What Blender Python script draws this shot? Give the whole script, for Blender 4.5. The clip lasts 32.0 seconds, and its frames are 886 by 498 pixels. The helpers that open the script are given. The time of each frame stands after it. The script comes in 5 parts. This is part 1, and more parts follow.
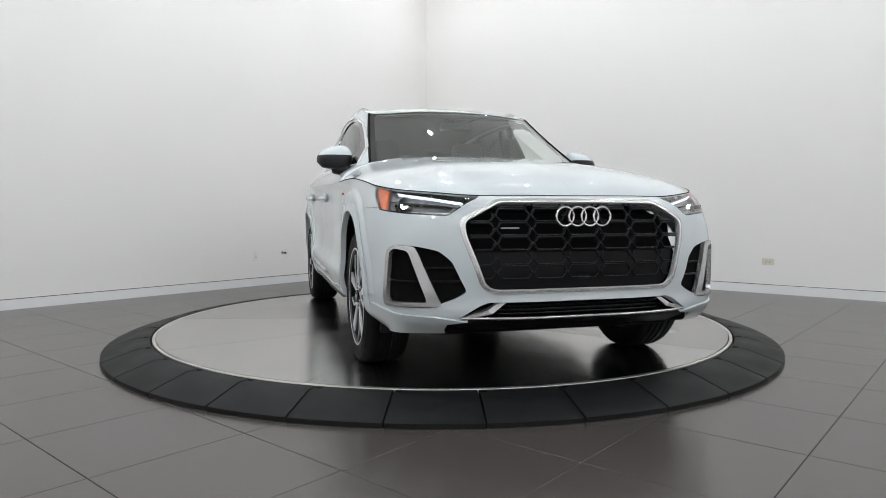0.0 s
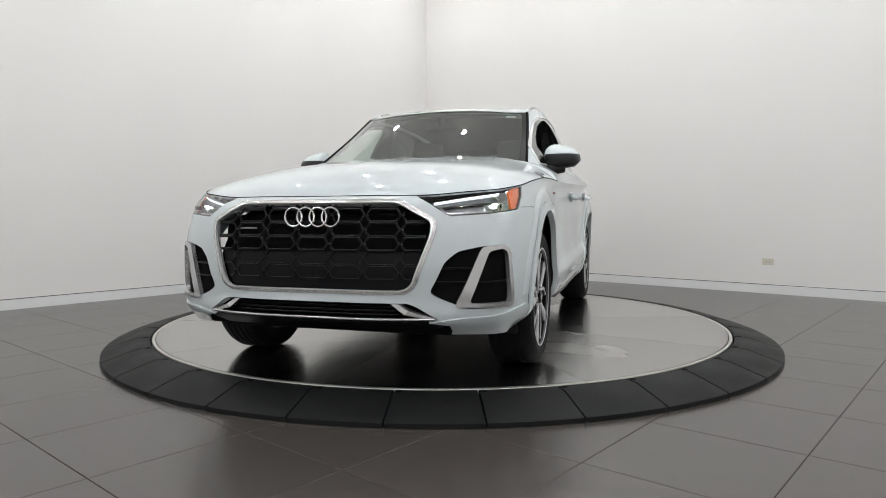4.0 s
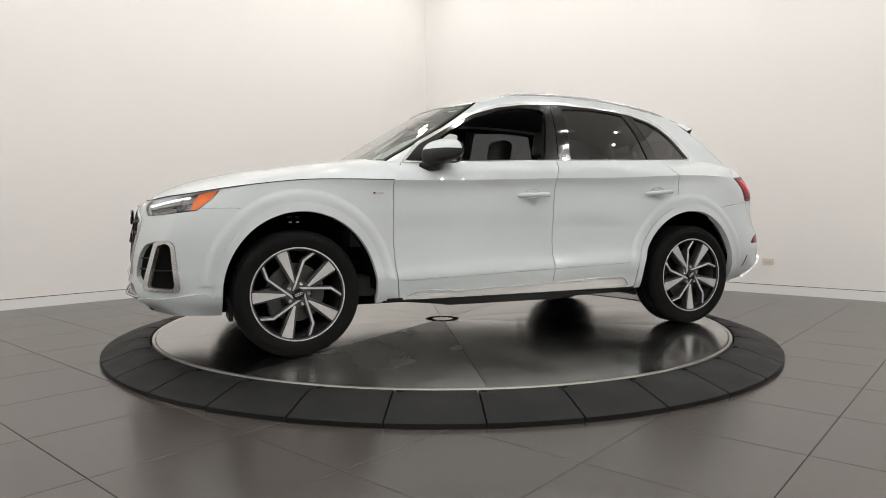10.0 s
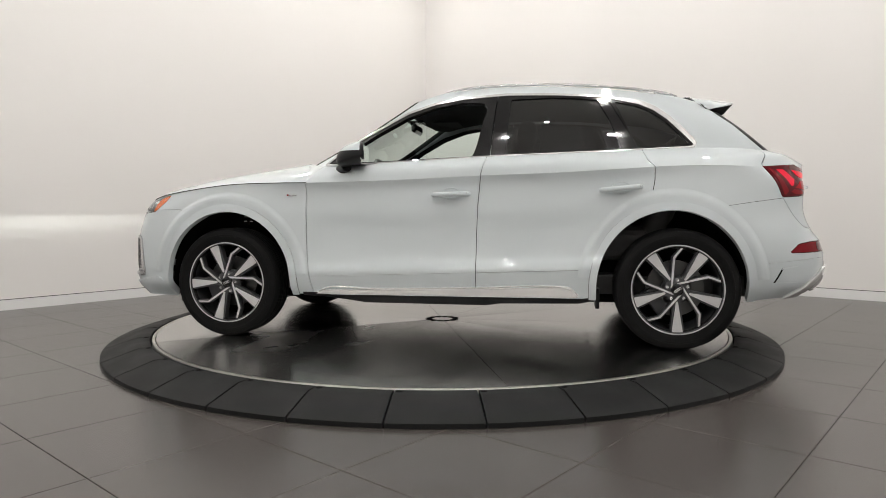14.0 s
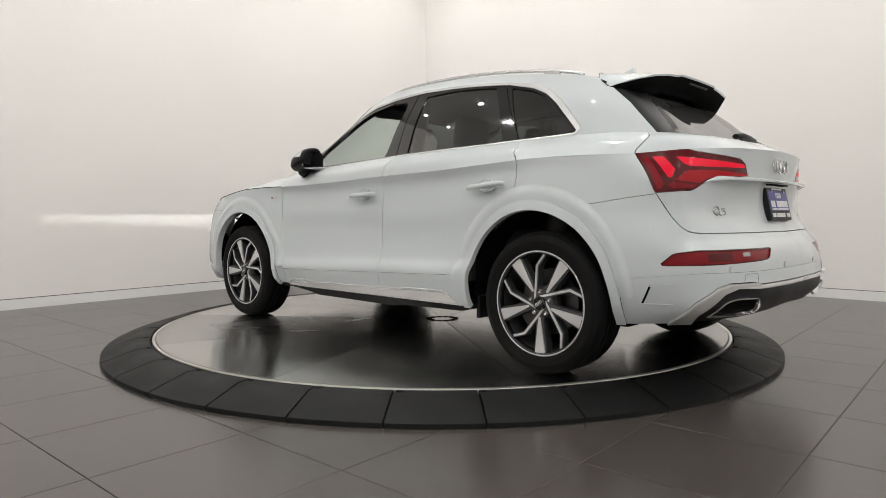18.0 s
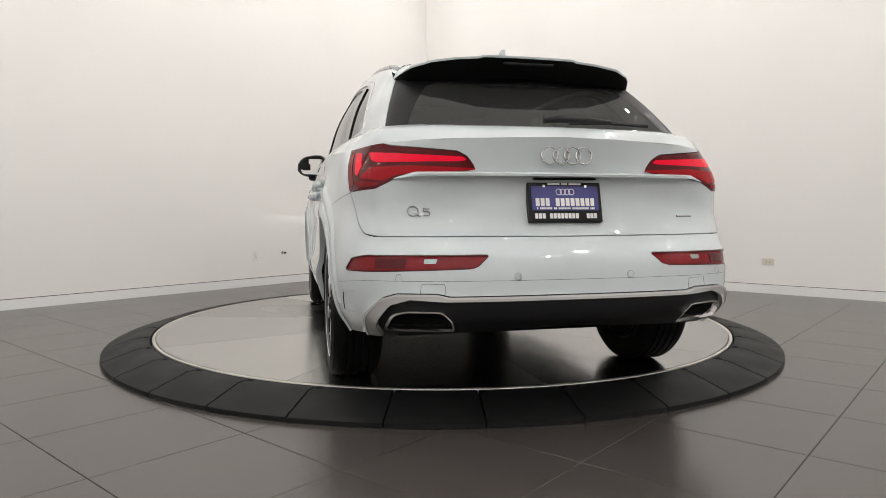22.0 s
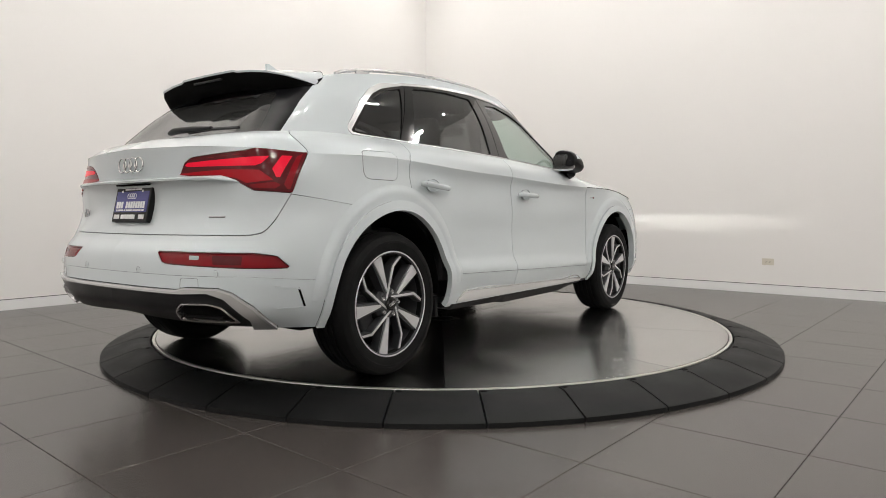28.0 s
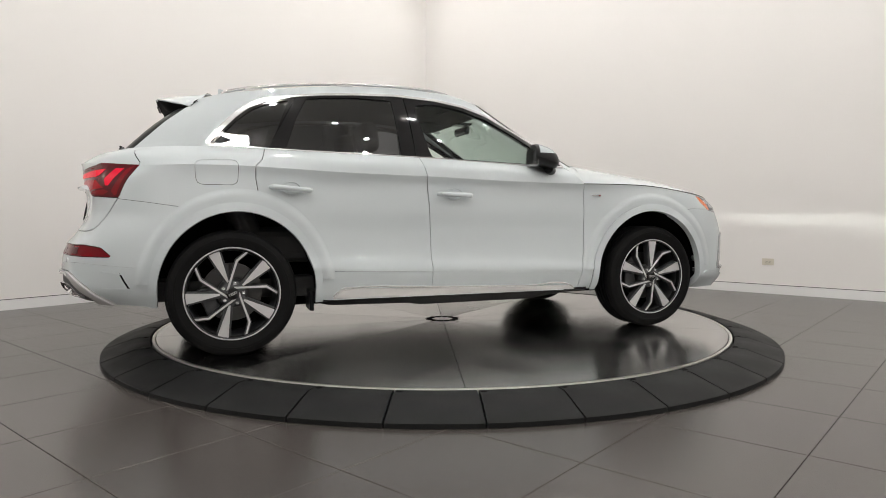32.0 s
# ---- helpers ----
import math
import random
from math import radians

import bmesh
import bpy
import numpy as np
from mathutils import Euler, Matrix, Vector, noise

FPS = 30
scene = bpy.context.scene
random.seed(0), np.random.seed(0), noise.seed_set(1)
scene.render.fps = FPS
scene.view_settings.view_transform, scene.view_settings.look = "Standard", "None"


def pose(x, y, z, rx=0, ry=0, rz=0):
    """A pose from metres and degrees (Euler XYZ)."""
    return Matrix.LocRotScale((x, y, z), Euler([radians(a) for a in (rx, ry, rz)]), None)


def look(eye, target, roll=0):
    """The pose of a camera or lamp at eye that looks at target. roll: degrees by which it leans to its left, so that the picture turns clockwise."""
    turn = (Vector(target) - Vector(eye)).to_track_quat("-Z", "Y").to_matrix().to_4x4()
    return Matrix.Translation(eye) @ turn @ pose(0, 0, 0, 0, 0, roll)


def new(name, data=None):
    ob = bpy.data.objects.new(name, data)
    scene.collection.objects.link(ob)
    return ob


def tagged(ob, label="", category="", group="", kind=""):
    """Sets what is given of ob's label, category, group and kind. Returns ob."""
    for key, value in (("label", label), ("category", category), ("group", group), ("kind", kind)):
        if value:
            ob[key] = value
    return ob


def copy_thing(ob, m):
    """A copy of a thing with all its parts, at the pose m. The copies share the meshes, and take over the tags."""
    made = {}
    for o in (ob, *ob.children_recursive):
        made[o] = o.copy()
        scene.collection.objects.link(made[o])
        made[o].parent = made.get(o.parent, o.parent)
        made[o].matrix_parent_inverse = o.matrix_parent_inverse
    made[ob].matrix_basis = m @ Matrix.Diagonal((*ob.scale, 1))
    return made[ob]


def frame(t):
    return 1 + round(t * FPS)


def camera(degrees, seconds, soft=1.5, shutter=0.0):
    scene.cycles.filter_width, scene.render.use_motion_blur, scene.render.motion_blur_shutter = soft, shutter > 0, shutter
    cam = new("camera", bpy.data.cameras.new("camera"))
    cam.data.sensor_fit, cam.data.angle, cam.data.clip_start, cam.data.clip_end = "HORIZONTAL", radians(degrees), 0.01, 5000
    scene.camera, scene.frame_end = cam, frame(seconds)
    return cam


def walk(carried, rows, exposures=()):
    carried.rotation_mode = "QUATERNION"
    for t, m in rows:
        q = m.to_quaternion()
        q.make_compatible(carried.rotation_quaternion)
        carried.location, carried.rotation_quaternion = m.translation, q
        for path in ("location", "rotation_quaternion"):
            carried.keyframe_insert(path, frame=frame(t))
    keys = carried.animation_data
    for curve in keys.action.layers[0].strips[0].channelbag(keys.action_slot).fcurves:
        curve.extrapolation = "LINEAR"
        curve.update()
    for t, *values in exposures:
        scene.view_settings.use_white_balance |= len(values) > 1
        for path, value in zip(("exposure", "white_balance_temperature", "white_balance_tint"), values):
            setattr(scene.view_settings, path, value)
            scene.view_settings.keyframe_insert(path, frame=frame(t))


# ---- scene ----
# ---------------------------------------------------------------- camera
EYE = Vector((0.0, -4.952, 0.793))
VIEW = EYE + Vector((0.00126, 0.9986, -0.0529))
cam = camera(68.2, 32.0, soft=0.9)
walk(cam, [(0, look(EYE, VIEW, -0.139)), (32, look(EYE, VIEW, -0.139))],
     exposures=[(0, 0.03, 5950, 8), (1, -0.02, 5980, 8), (3.5, -0.04, 6060, 8), (6, 0.24, 6350, 9), (7, 0.13, 6450, 10), (8, 0.07, 6500, 10), (9, 0.13, 6500, 10), (11, 0.04, 6500, 10), (18, 0.04, 6500, 10), (21, 0.09, 6480, 10), (25, 0.09, 6480, 10), (28.5, 0.05, 6500, 10), (32, 0.02, 6500, 10)])

# ---------------------------------------------------------------- room plan
FLOOR = -0.087                      # the tiled floor lies below the disc's top
TURN = -40.66                       # the room's and the tiles' direction
DISC_R, RING_R = 2.024, 2.315
CORNER = Vector((-0.251, 5.527))
ALONG_R = Vector((math.cos(radians(TURN)), math.sin(radians(TURN))))
ALONG_L = Vector((-math.cos(radians(TURN + 90)), -math.sin(radians(TURN + 90))))
SIDE = 12.5
CEIL = 4.5

# ---------------------------------------------------------------- world
world = bpy.data.worlds.new("world")
scene.world = world
world.use_nodes = True
world.node_tree.nodes["Background"].inputs[0].default_value = (0.9, 0.92, 1.0, 1)
world.node_tree.nodes["Background"].inputs[1].default_value = 0.1


# ---------------------------------------------------------------- materials
def mat(name, color, rough=0.5, metal=0.0, coat=0.0, coat_rough=0.03, spec=0.5, var=0.0, scale=8.0, rvar=0.0, bump=0.0,
        bscale=60.0, emit=0.0, ecolor=None, alpha=None, trans=0.0, ior=1.45, stretch=None, fine=0.0):
    m = bpy.data.materials.new(name)
    m.use_nodes = True
    nt = m.node_tree
    b = nt.nodes["Principled BSDF"]
    b.inputs["Base Color"].default_value = (*color, 1)
    b.inputs["Roughness"].default_value = rough
    b.inputs["Metallic"].default_value = metal
    b.inputs["Coat Weight"].default_value = coat
    b.inputs["Coat Roughness"].default_value = coat_rough
    b.inputs["Specular IOR Level"].default_value = spec
    b.inputs["Transmission Weight"].default_value = trans
    b.inputs["IOR"].default_value = ior
    if emit:
        b.inputs["Emission Color"].default_value = (*(ecolor or color), 1)
        b.inputs["Emission Strength"].default_value = emit
    if var or rvar or bump or fine:
        tc = nt.nodes.new("ShaderNodeTexCoord")
        src = tc.outputs["Object"]
        if stretch:
            mp = nt.nodes.new("ShaderNodeMapping")
            mp.inputs["Scale"].default_value = stretch
            nt.links.new(src, mp.inputs[0])
            src = mp.outputs[0]
        big = nt.nodes.new("ShaderNodeTexNoise")
        big.inputs["Scale"].default_value, big.inputs["Detail"].default_value = scale, 4
        nt.links.new(src, big.inputs["Vector"])
        small = nt.nodes.new("ShaderNodeTexNoise")
        small.inputs["Scale"].default_value, small.inputs["Detail"].default_value = bscale, 3
        nt.links.new(src, small.inputs["Vector"])
        if var or fine:
            add = nt.nodes.new("ShaderNodeMath")
            add.operation = "MULTIPLY_ADD"
            add.inputs[1].default_value = var * 2
            nt.links.new(big.outputs[0], add.inputs[0])
            add2 = nt.nodes.new("ShaderNodeMath")
            add2.operation = "MULTIPLY_ADD"
            add2.inputs[1].default_value = fine * 2
            add2.inputs[2].default_value = 1 - var - fine
            nt.links.new(small.outputs[0], add2.inputs[0])
            nt.links.new(add2.outputs[0], add.inputs[2])
            mix = nt.nodes.new("ShaderNodeVectorMath")
            mix.operation = "SCALE"
            mix.inputs[0].default_value = color
            nt.links.new(add.outputs[0], mix.inputs["Scale"])
            nt.links.new(mix.outputs[0], b.inputs["Base Color"])
        if rvar:
            mr = nt.nodes.new("ShaderNodeMapRange")
            mr.inputs["To Min"].default_value, mr.inputs["To Max"].default_value = rough - rvar, rough + rvar
            mr.inputs["From Min"].default_value, mr.inputs["From Max"].default_value = 0.3, 0.7
            nt.links.new(big.outputs[0], mr.inputs[0])
            nt.links.new(mr.outputs[0], b.inputs["Roughness"])
        if bump:
            bp = nt.nodes.new("ShaderNodeBump")
            bp.inputs["Strength"].default_value, bp.inputs["Distance"].default_value = bump, 0.002
            nt.links.new(small.outputs[0], bp.inputs["Height"])
            nt.links.new(bp.outputs[0], b.inputs["Normal"])
    return m


def glass(name, tint, rough=0.0, f0=0.08, power=4.0, dust_haze=0.0):
    """Thin tinted glass: a clear tinted sheet with a glossy face and, where told, a grey film for dust and reflected
    haze.
    """
    m = bpy.data.materials.new(name)
    m.use_nodes = True
    nt = m.node_tree
    nt.nodes.remove(nt.nodes["Principled BSDF"])
    tr, gl, mx, lw = (nt.nodes.new(k) for k in ("ShaderNodeBsdfTransparent", "ShaderNodeBsdfGlossy", "ShaderNodeMixShader", "ShaderNodeLayerWeight"))
    p, ma = nt.nodes.new("ShaderNodeMath"), nt.nodes.new("ShaderNodeMath")
    tr.inputs[0].default_value = (*tint, 1)
    gl.inputs["Roughness"].default_value = rough
    lw.inputs[0].default_value = 0.5
    p.operation, ma.operation = "POWER", "MULTIPLY_ADD"
    p.inputs[1].default_value = power
    ma.inputs[1].default_value, ma.inputs[2].default_value = 1 - f0, f0
    nt.links.new(lw.outputs["Facing"], p.inputs[0])
    nt.links.new(p.outputs[0], ma.inputs[0])
    nt.links.new(ma.outputs[0], mx.inputs[0])
    nt.links.new(tr.outputs[0], mx.inputs[1])
    nt.links.new(gl.outputs[0], mx.inputs[2])
    out = mx
    if dust_haze:
        film, over = nt.nodes.new("ShaderNodeBsdfDiffuse"), nt.nodes.new("ShaderNodeMixShader")
        film.inputs[0].default_value = (0.55, 0.55, 0.54, 1)
        over.inputs[0].default_value = dust_haze
        nt.links.new(mx.outputs[0], over.inputs[1])
        nt.links.new(film.outputs[0], over.inputs[2])
        out = over
    nt.links.new(out.outputs[0], nt.nodes["Material Output"].inputs[0])
    return m


M_WALL = mat("white_wall_paint", (0.80, 0.785, 0.77), 0.85, var=0.015, scale=0.7, bump=0.08, bscale=140, spec=0.12)
M_CEIL = mat("white_ceiling_paint", (0.82, 0.82, 0.81), 0.85, var=0.02, scale=1.0)
M_BASE = mat("white_trim_paint", (0.78, 0.78, 0.78), 0.4, var=0.02, scale=6)
M_GROOVE = mat("shadow_joint", (0.12, 0.12, 0.125), 0.8)
M_TILE = mat("grey_porcelain_tile", (0.062, 0.0545, 0.0505), 0.24, var=0.05, scale=1.1, bump=0.12, bscale=260, fine=0.06, spec=0.8)
M_GROUT = mat("dark_grout", (0.060, 0.056, 0.053), 0.9, var=0.1, scale=20)
M_RING = mat("black_rubber", (0.0095, 0.0099, 0.0101), 0.55, spec=0.18, var=0.12, scale=5, rvar=0.06, bump=0.25, bscale=320, fine=0.06)
M_GAP = mat("black_gap", (0.004, 0.004, 0.004), 0.9, spec=0.1)
M_DISC = mat("brushed_steel_plate", (0.47, 0.465, 0.45), 0.165, 1.0, var=0.20, scale=1.1, rvar=0.045, bump=0.02, bscale=18, fine=0.07, stretch=(1, 2.0, 1))


def vary_by_piece(m, amount):
    """Each piece a little lighter or darker than the next."""
    nt = m.node_tree
    b = nt.nodes["Principled BSDF"]
    src = b.inputs["Base Color"].links[0].from_socket
    info, mr, sc = nt.nodes.new("ShaderNodeObjectInfo"), nt.nodes.new("ShaderNodeMapRange"), nt.nodes.new("ShaderNodeVectorMath")
    mr.inputs["To Min"].default_value, mr.inputs["To Max"].default_value = 1 - amount, 1 + amount
    sc.operation = "SCALE"
    nt.links.new(info.outputs["Random"], mr.inputs[0])
    nt.links.new(src, sc.inputs[0])
    nt.links.new(mr.outputs[0], sc.inputs["Scale"])
    nt.links.new(sc.outputs[0], b.inputs["Base Color"])


vary_by_piece(M_DISC, 0.20)


def gloss_by_piece(m, amount):
    """Each piece a little duller or shinier than the next."""
    nt = m.node_tree
    b = nt.nodes["Principled BSDF"]
    src = b.inputs["Roughness"].links[0].from_socket
    info, sh, mr, add = (nt.nodes.new(k) for k in ("ShaderNodeObjectInfo", "ShaderNodeMath", "ShaderNodeMapRange", "ShaderNodeMath"))
    sh.operation, sh.inputs[1].default_value = "MULTIPLY", 7.31
    fr = nt.nodes.new("ShaderNodeMath")
    fr.operation = "FRACT"
    nt.links.new(info.outputs["Random"], sh.inputs[0])
    nt.links.new(sh.outputs[0], fr.inputs[0])
    mr.inputs["To Min"].default_value, mr.inputs["To Max"].default_value = 0.0, amount
    nt.links.new(fr.outputs[0], mr.inputs[0])
    nt.links.new(mr.outputs[0], add.inputs[0])
    nt.links.new(src, add.inputs[1])
    nt.links.new(add.outputs[0], b.inputs["Roughness"])


gloss_by_piece(M_DISC, 0.11)


def brushed(m, amount):
    """Brush marks along each piece's own x axis."""
    nt = m.node_tree
    b = nt.nodes["Principled BSDF"]
    b.inputs["Anisotropic"].default_value = amount
    vt = nt.nodes.new("ShaderNodeVectorTransform")
    vt.vector_type, vt.convert_from, vt.convert_to = "VECTOR", "OBJECT", "WORLD"
    vt.inputs[0].default_value = (1, 0, 0)
    nt.links.new(vt.outputs[0], b.inputs["Tangent"])


brushed(M_DISC, 0.5)
vary_by_piece(M_TILE, 0.035)
vary_by_piece(M_RING, 0.10)
M_EDGE = mat("bright_steel_edge", (0.72, 0.70, 0.66), 0.3, 1.0)
M_LAMP = mat("lamp_diffuser", (1, 1, 1), 0.5, emit=345.0, ecolor=(1.0, 0.965, 0.92))
M_FIX = mat("white_lamp_trim", (0.75, 0.75, 0.75), 0.4)
M_PAINT = mat("white_car_paint", (0.555, 0.602, 0.622), 0.42, coat=1.0, coat_rough=0.012, spec=0.12, var=0.006, scale=2.0)
M_BLACK = mat("black_plastic", (0.008, 0.008, 0.009), 0.42, spec=0.28, var=0.1, scale=30, bump=0.1, bscale=300)
M_GLOSS = mat("piano_black", (0.008, 0.008, 0.009), 0.08, coat=0.5, var=0.02, scale=10)
M_GRILLE = mat("satin_black_plastic", (0.005, 0.005, 0.006), 0.36, spec=0.2, var=0.05, scale=20)
M_WELL = mat("black_felt_liner", (0.004, 0.004, 0.004), 0.9, spec=0.12, var=0.2, scale=25)
M_TYRE = mat("tyre_rubber", (0.0065, 0.0065, 0.0067), 0.62, spec=0.14, var=0.10, scale=14, rvar=0.08, bump=0.15, bscale=200)
M_CHROME = mat("satin_aluminium", (0.60, 0.60, 0.605), 0.26, 0.8, var=0.02, scale=10)
M_SILVER = mat("bright_silver_trim", (0.78, 0.78, 0.785), 0.2, 0.55)
M_FRAME = mat("grey_satin_frame", (0.36, 0.36, 0.37), 0.3, 0.7, var=0.02, scale=10)
M_BOWL = mat("silver_lamp_bowl", (0.15, 0.153, 0.156), 0.32, 0.35, var=0.12, scale=26)
M_BADGE = mat("shaded_chrome", (0.66, 0.66, 0.67), 0.15, 1.0)
M_LEDGE = mat("bright_painted_silver", (0.78, 0.78, 0.785), 0.17, 0.65, var=0.02, scale=12)
M_BRIGHT = mat("polished_chrome", (0.85, 0.85, 0.86), 0.08, 1.0)
M_RIM = mat("machined_aluminium", (0.66, 0.66, 0.67), 0.32, 0.55, var=0.03, scale=30, bump=0.05, bscale=400)
M_GUN = mat("anthracite_paint", (0.070, 0.072, 0.076), 0.38, 0.45, var=0.05, scale=20)
M_DISK = mat("brake_steel", (0.10, 0.10, 0.10), 0.4, 1.0, var=0.1, scale=30)
M_GLASS = glass("clear_green_glass", (0.80, 0.90, 0.86))
M_DARKGLASS = glass("privacy_glass", (0.10, 0.105, 0.11), f0=0.11, dust_haze=0.012)
M_REARGLASS = glass("rear_privacy_glass", (0.10, 0.105, 0.11), f0=0.14, dust_haze=0.035)
# the windscreen's grey film paints in the dashboard's hazy reflection
M_SCREEN = glass("windscreen_glass", (0.80, 0.91, 0.86), f0=0.16, power=3.2, dust_haze=0.03)
M_CLEAR = glass("clear_lens", (0.93, 0.94, 0.95), f0=0.05)
M_LEATHER = mat("black_leather", (0.05, 0.05, 0.051), 0.5, var=0.1, scale=12, bump=0.2, bscale=250)
M_TRIM = mat("dark_grey_trim", (0.035, 0.035, 0.036), 0.7, var=0.08, scale=15)
M_HEAD = mat("dark_headliner", (0.05, 0.05, 0.052), 0.9)
M_RED = mat("red_lens", (0.20, 0.003, 0.008), 0.15, coat=0.15, spec=0.25, var=0.05, scale=12)
M_DRED = mat("dark_red_lens", (0.060, 0.003, 0.005), 0.12, coat=0.15, spec=0.3, emit=0.02, ecolor=(1.0, 0.0, 0.03))
M_TAIL = mat("lit_tail_lens", (0.10, 0.001, 0.005), 0.25, coat=0.1, spec=0.2, emit=0.62, ecolor=(1.0, 0.0, 0.030))
M_TAILDIM = mat("dimly_lit_tail_lens", (0.12, 0.002, 0.005), 0.2, coat=0.1, spec=0.2, emit=0.16, ecolor=(1.0, 0.0, 0.015))
# the amber reflector is no lamp; a faint glow is added to its colour
M_AMBER = mat("amber_reflector", (0.75, 0.14, 0.015), 0.2, coat=1.0, emit=0.04, ecolor=(1.0, 0.22, 0.02))
M_DRL = mat("lit_daytime_strip", (0.7, 0.7, 0.7), 0.2, emit=1.0, ecolor=(0.95, 0.98, 1.0))
M_BEAM = mat("lit_low_beam", (1, 1, 1), 0.3, emit=30.0, ecolor=(0.95, 1.0, 0.95))
M_FILAMENT = mat("low_beam_source", (1, 1, 1), 0.3, emit=130000.0, ecolor=(0.95, 1.0, 0.93))
M_PLATE = mat("blue_plate", (0.055, 0.055, 0.22), 0.35, var=0.03, scale=20)
M_WHITE = mat("white_print", (0.8, 0.8, 0.8), 0.5)
M_OUT = mat("ivory_plastic", (0.62, 0.58, 0.50), 0.4)


# ---------------------------------------------------------------- helpers for things
def thing(name, label, category, group="", kind="", at=None):
    ob = new(name)
    ob.empty_display_size = 0.1
    if at is not None:
        ob.matrix_basis = at
    return tagged(ob, label, category, group, kind)


def part(name, bm, material, parent, label="", m=None):
    """Links a bmesh or a mesh as one mesh object under a thing or part."""
    if isinstance(bm, bmesh.types.BMesh):
        me = bpy.data.meshes.new(name)
        bm.to_mesh(me)
        bm.free()
    else:
        me = bm
    if material and not me.materials:
        me.materials.append(material)
    ob = new(name, me)
    ob.parent = parent
    if m is not None:
        ob.matrix_basis = m
    if label:
        tagged(ob, label)
    return ob


def smooth(bm, angle=40):
    lim = radians(angle)
    for f in bm.faces:
        f.smooth = True
    for e in bm.edges:
        e.smooth = len(e.link_faces) != 2 or e.calc_face_angle(0) < lim
    return bm


def box(x0, x1, y0, y1, z0, z1, bevel=0.0, seg=2, bm=None):
    bm = bm or bmesh.new()
    r = bmesh.ops.create_cube(bm, size=1, matrix=Matrix.Translation(((x0 + x1) / 2, (y0 + y1) / 2, (z0 + z1) / 2)) @ Matrix.Diagonal((x1 - x0, y1 - y0, z1 - z0, 1)))
    if bevel:
        bmesh.ops.bevel(bm, geom=list({e for v in r["verts"] for e in v.link_edges}), offset=bevel, segments=seg, affect="EDGES", profile=0.5)
    return bm


def lathe(profile, seg=48, axis="z", bm=None, m=None, close=False):
    """Turns (radius, height) points round an axis."""
    bm = bm or bmesh.new()
    rings = []
    for r, h in profile:
        ring = []
        for i in range(seg):
            a = 2 * math.pi * i / seg
            p = Vector((r * math.cos(a), r * math.sin(a), h))
            if axis == "y":
                p = Vector((p.x, p.z, p.y))
            ring.append(bm.verts.new(m @ p if m else p))
        rings.append(ring)
    pairs = list(zip(rings, rings[1:])) + ([(rings[-1], rings[0])] if close else [])
    for a, b in pairs:
        for i in range(seg):
            bm.faces.new((a[i], a[(i + 1) % seg], b[(i + 1) % seg], b[i]))
    if not close:
        for ring in (rings[0], rings[-1]):
            if profile[0 if ring is rings[0] else -1][0] > 1e-6:
                bm.faces.new(ring)
    bmesh.ops.remove_doubles(bm, verts=bm.verts, dist=1e-6)
    bmesh.ops.recalc_face_normals(bm, faces=bm.faces)
    return bm


def tube(points, radius, sides=8, closed=False, bm=None, flat=1.0, up=None):
    """A round (or flattened) bar along points."""
    bm = bm or bmesh.new()
    pts = [Vector(p) for p in points]
    n = len(pts)
    rings = []
    for i, p in enumerate(pts):
        a, b = (pts[i - 1] if i or closed else p), (pts[(i + 1) % n] if i < n - 1 or closed else p)
        t = (b - a).normalized()
        u = Vector(up) if up else (Vector((0, 0, 1)) if abs(t.z) < 0.9 else Vector((1, 0, 0)))
        s = t.cross(u).normalized()
        w = s.cross(t).normalized()
        r = radius[i] if isinstance(radius, (list, tuple)) else radius
        rings.append([bm.verts.new(p + s * (r * math.cos(2 * math.pi * k / sides)) + w * (r * flat * math.sin(2 * math.pi * k / sides))) for k in range(sides)])
    for i in range(n if closed else n - 1):
        a, b = rings[i], rings[(i + 1) % n]
        for k in range(sides):
            bm.faces.new((a[k], a[(k + 1) % sides], b[(k + 1) % sides], b[k]))
    if not closed:
        bm.faces.new(rings[0])
        bm.faces.new(list(reversed(rings[-1])))
    bmesh.ops.recalc_face_normals(bm, faces=bm.faces)
    return smooth(bm, 50)


def prism(outline, depth, bevel=0.0, bm=None, m=None, seg=1):
    """A plate: outline of (x, y) points, from z = 0 to depth."""
    bm = bm or bmesh.new()
    lo = [bm.verts.new((x, y, 0)) for x, y in outline]
    hi = [bm.verts.new((x, y, depth)) for x, y in outline]
    n = len(lo)
    top = bm.faces.new(hi)
    bm.faces.new(list(reversed(lo)))
    for i in range(n):
        bm.faces.new((lo[i], lo[(i + 1) % n], hi[(i + 1) % n], hi[i]))
    if bevel:
        bmesh.ops.bevel(bm, geom=list(top.edges), offset=bevel, segments=seg, affect="EDGES")
    bmesh.ops.recalc_face_normals(bm, faces=bm.faces)
    if m:
        bmesh.ops.transform(bm, matrix=m, verts=bm.verts)
    return bm


def resample(points, step, closed=False):
    pts = [np.array(p, float) for p in points]
    if closed:
        pts = pts + [pts[0]]
    out = []
    for a, b in zip(pts, pts[1:]):
        n = max(1, int(np.ceil(np.linalg.norm(b - a) / step)))
        out += [a + (b - a) * k / n for k in range(n)]
    if not closed:
        out.append(pts[-1])
    return out


# ---------------------------------------------------------------- the room
def room_point(a, b, z):
    """a metres along the left wall, b along the right wall, from the corner."""
    p = CORNER + ALONG_L * a + ALONG_R * b
    return Vector((p.x, p.y, z))


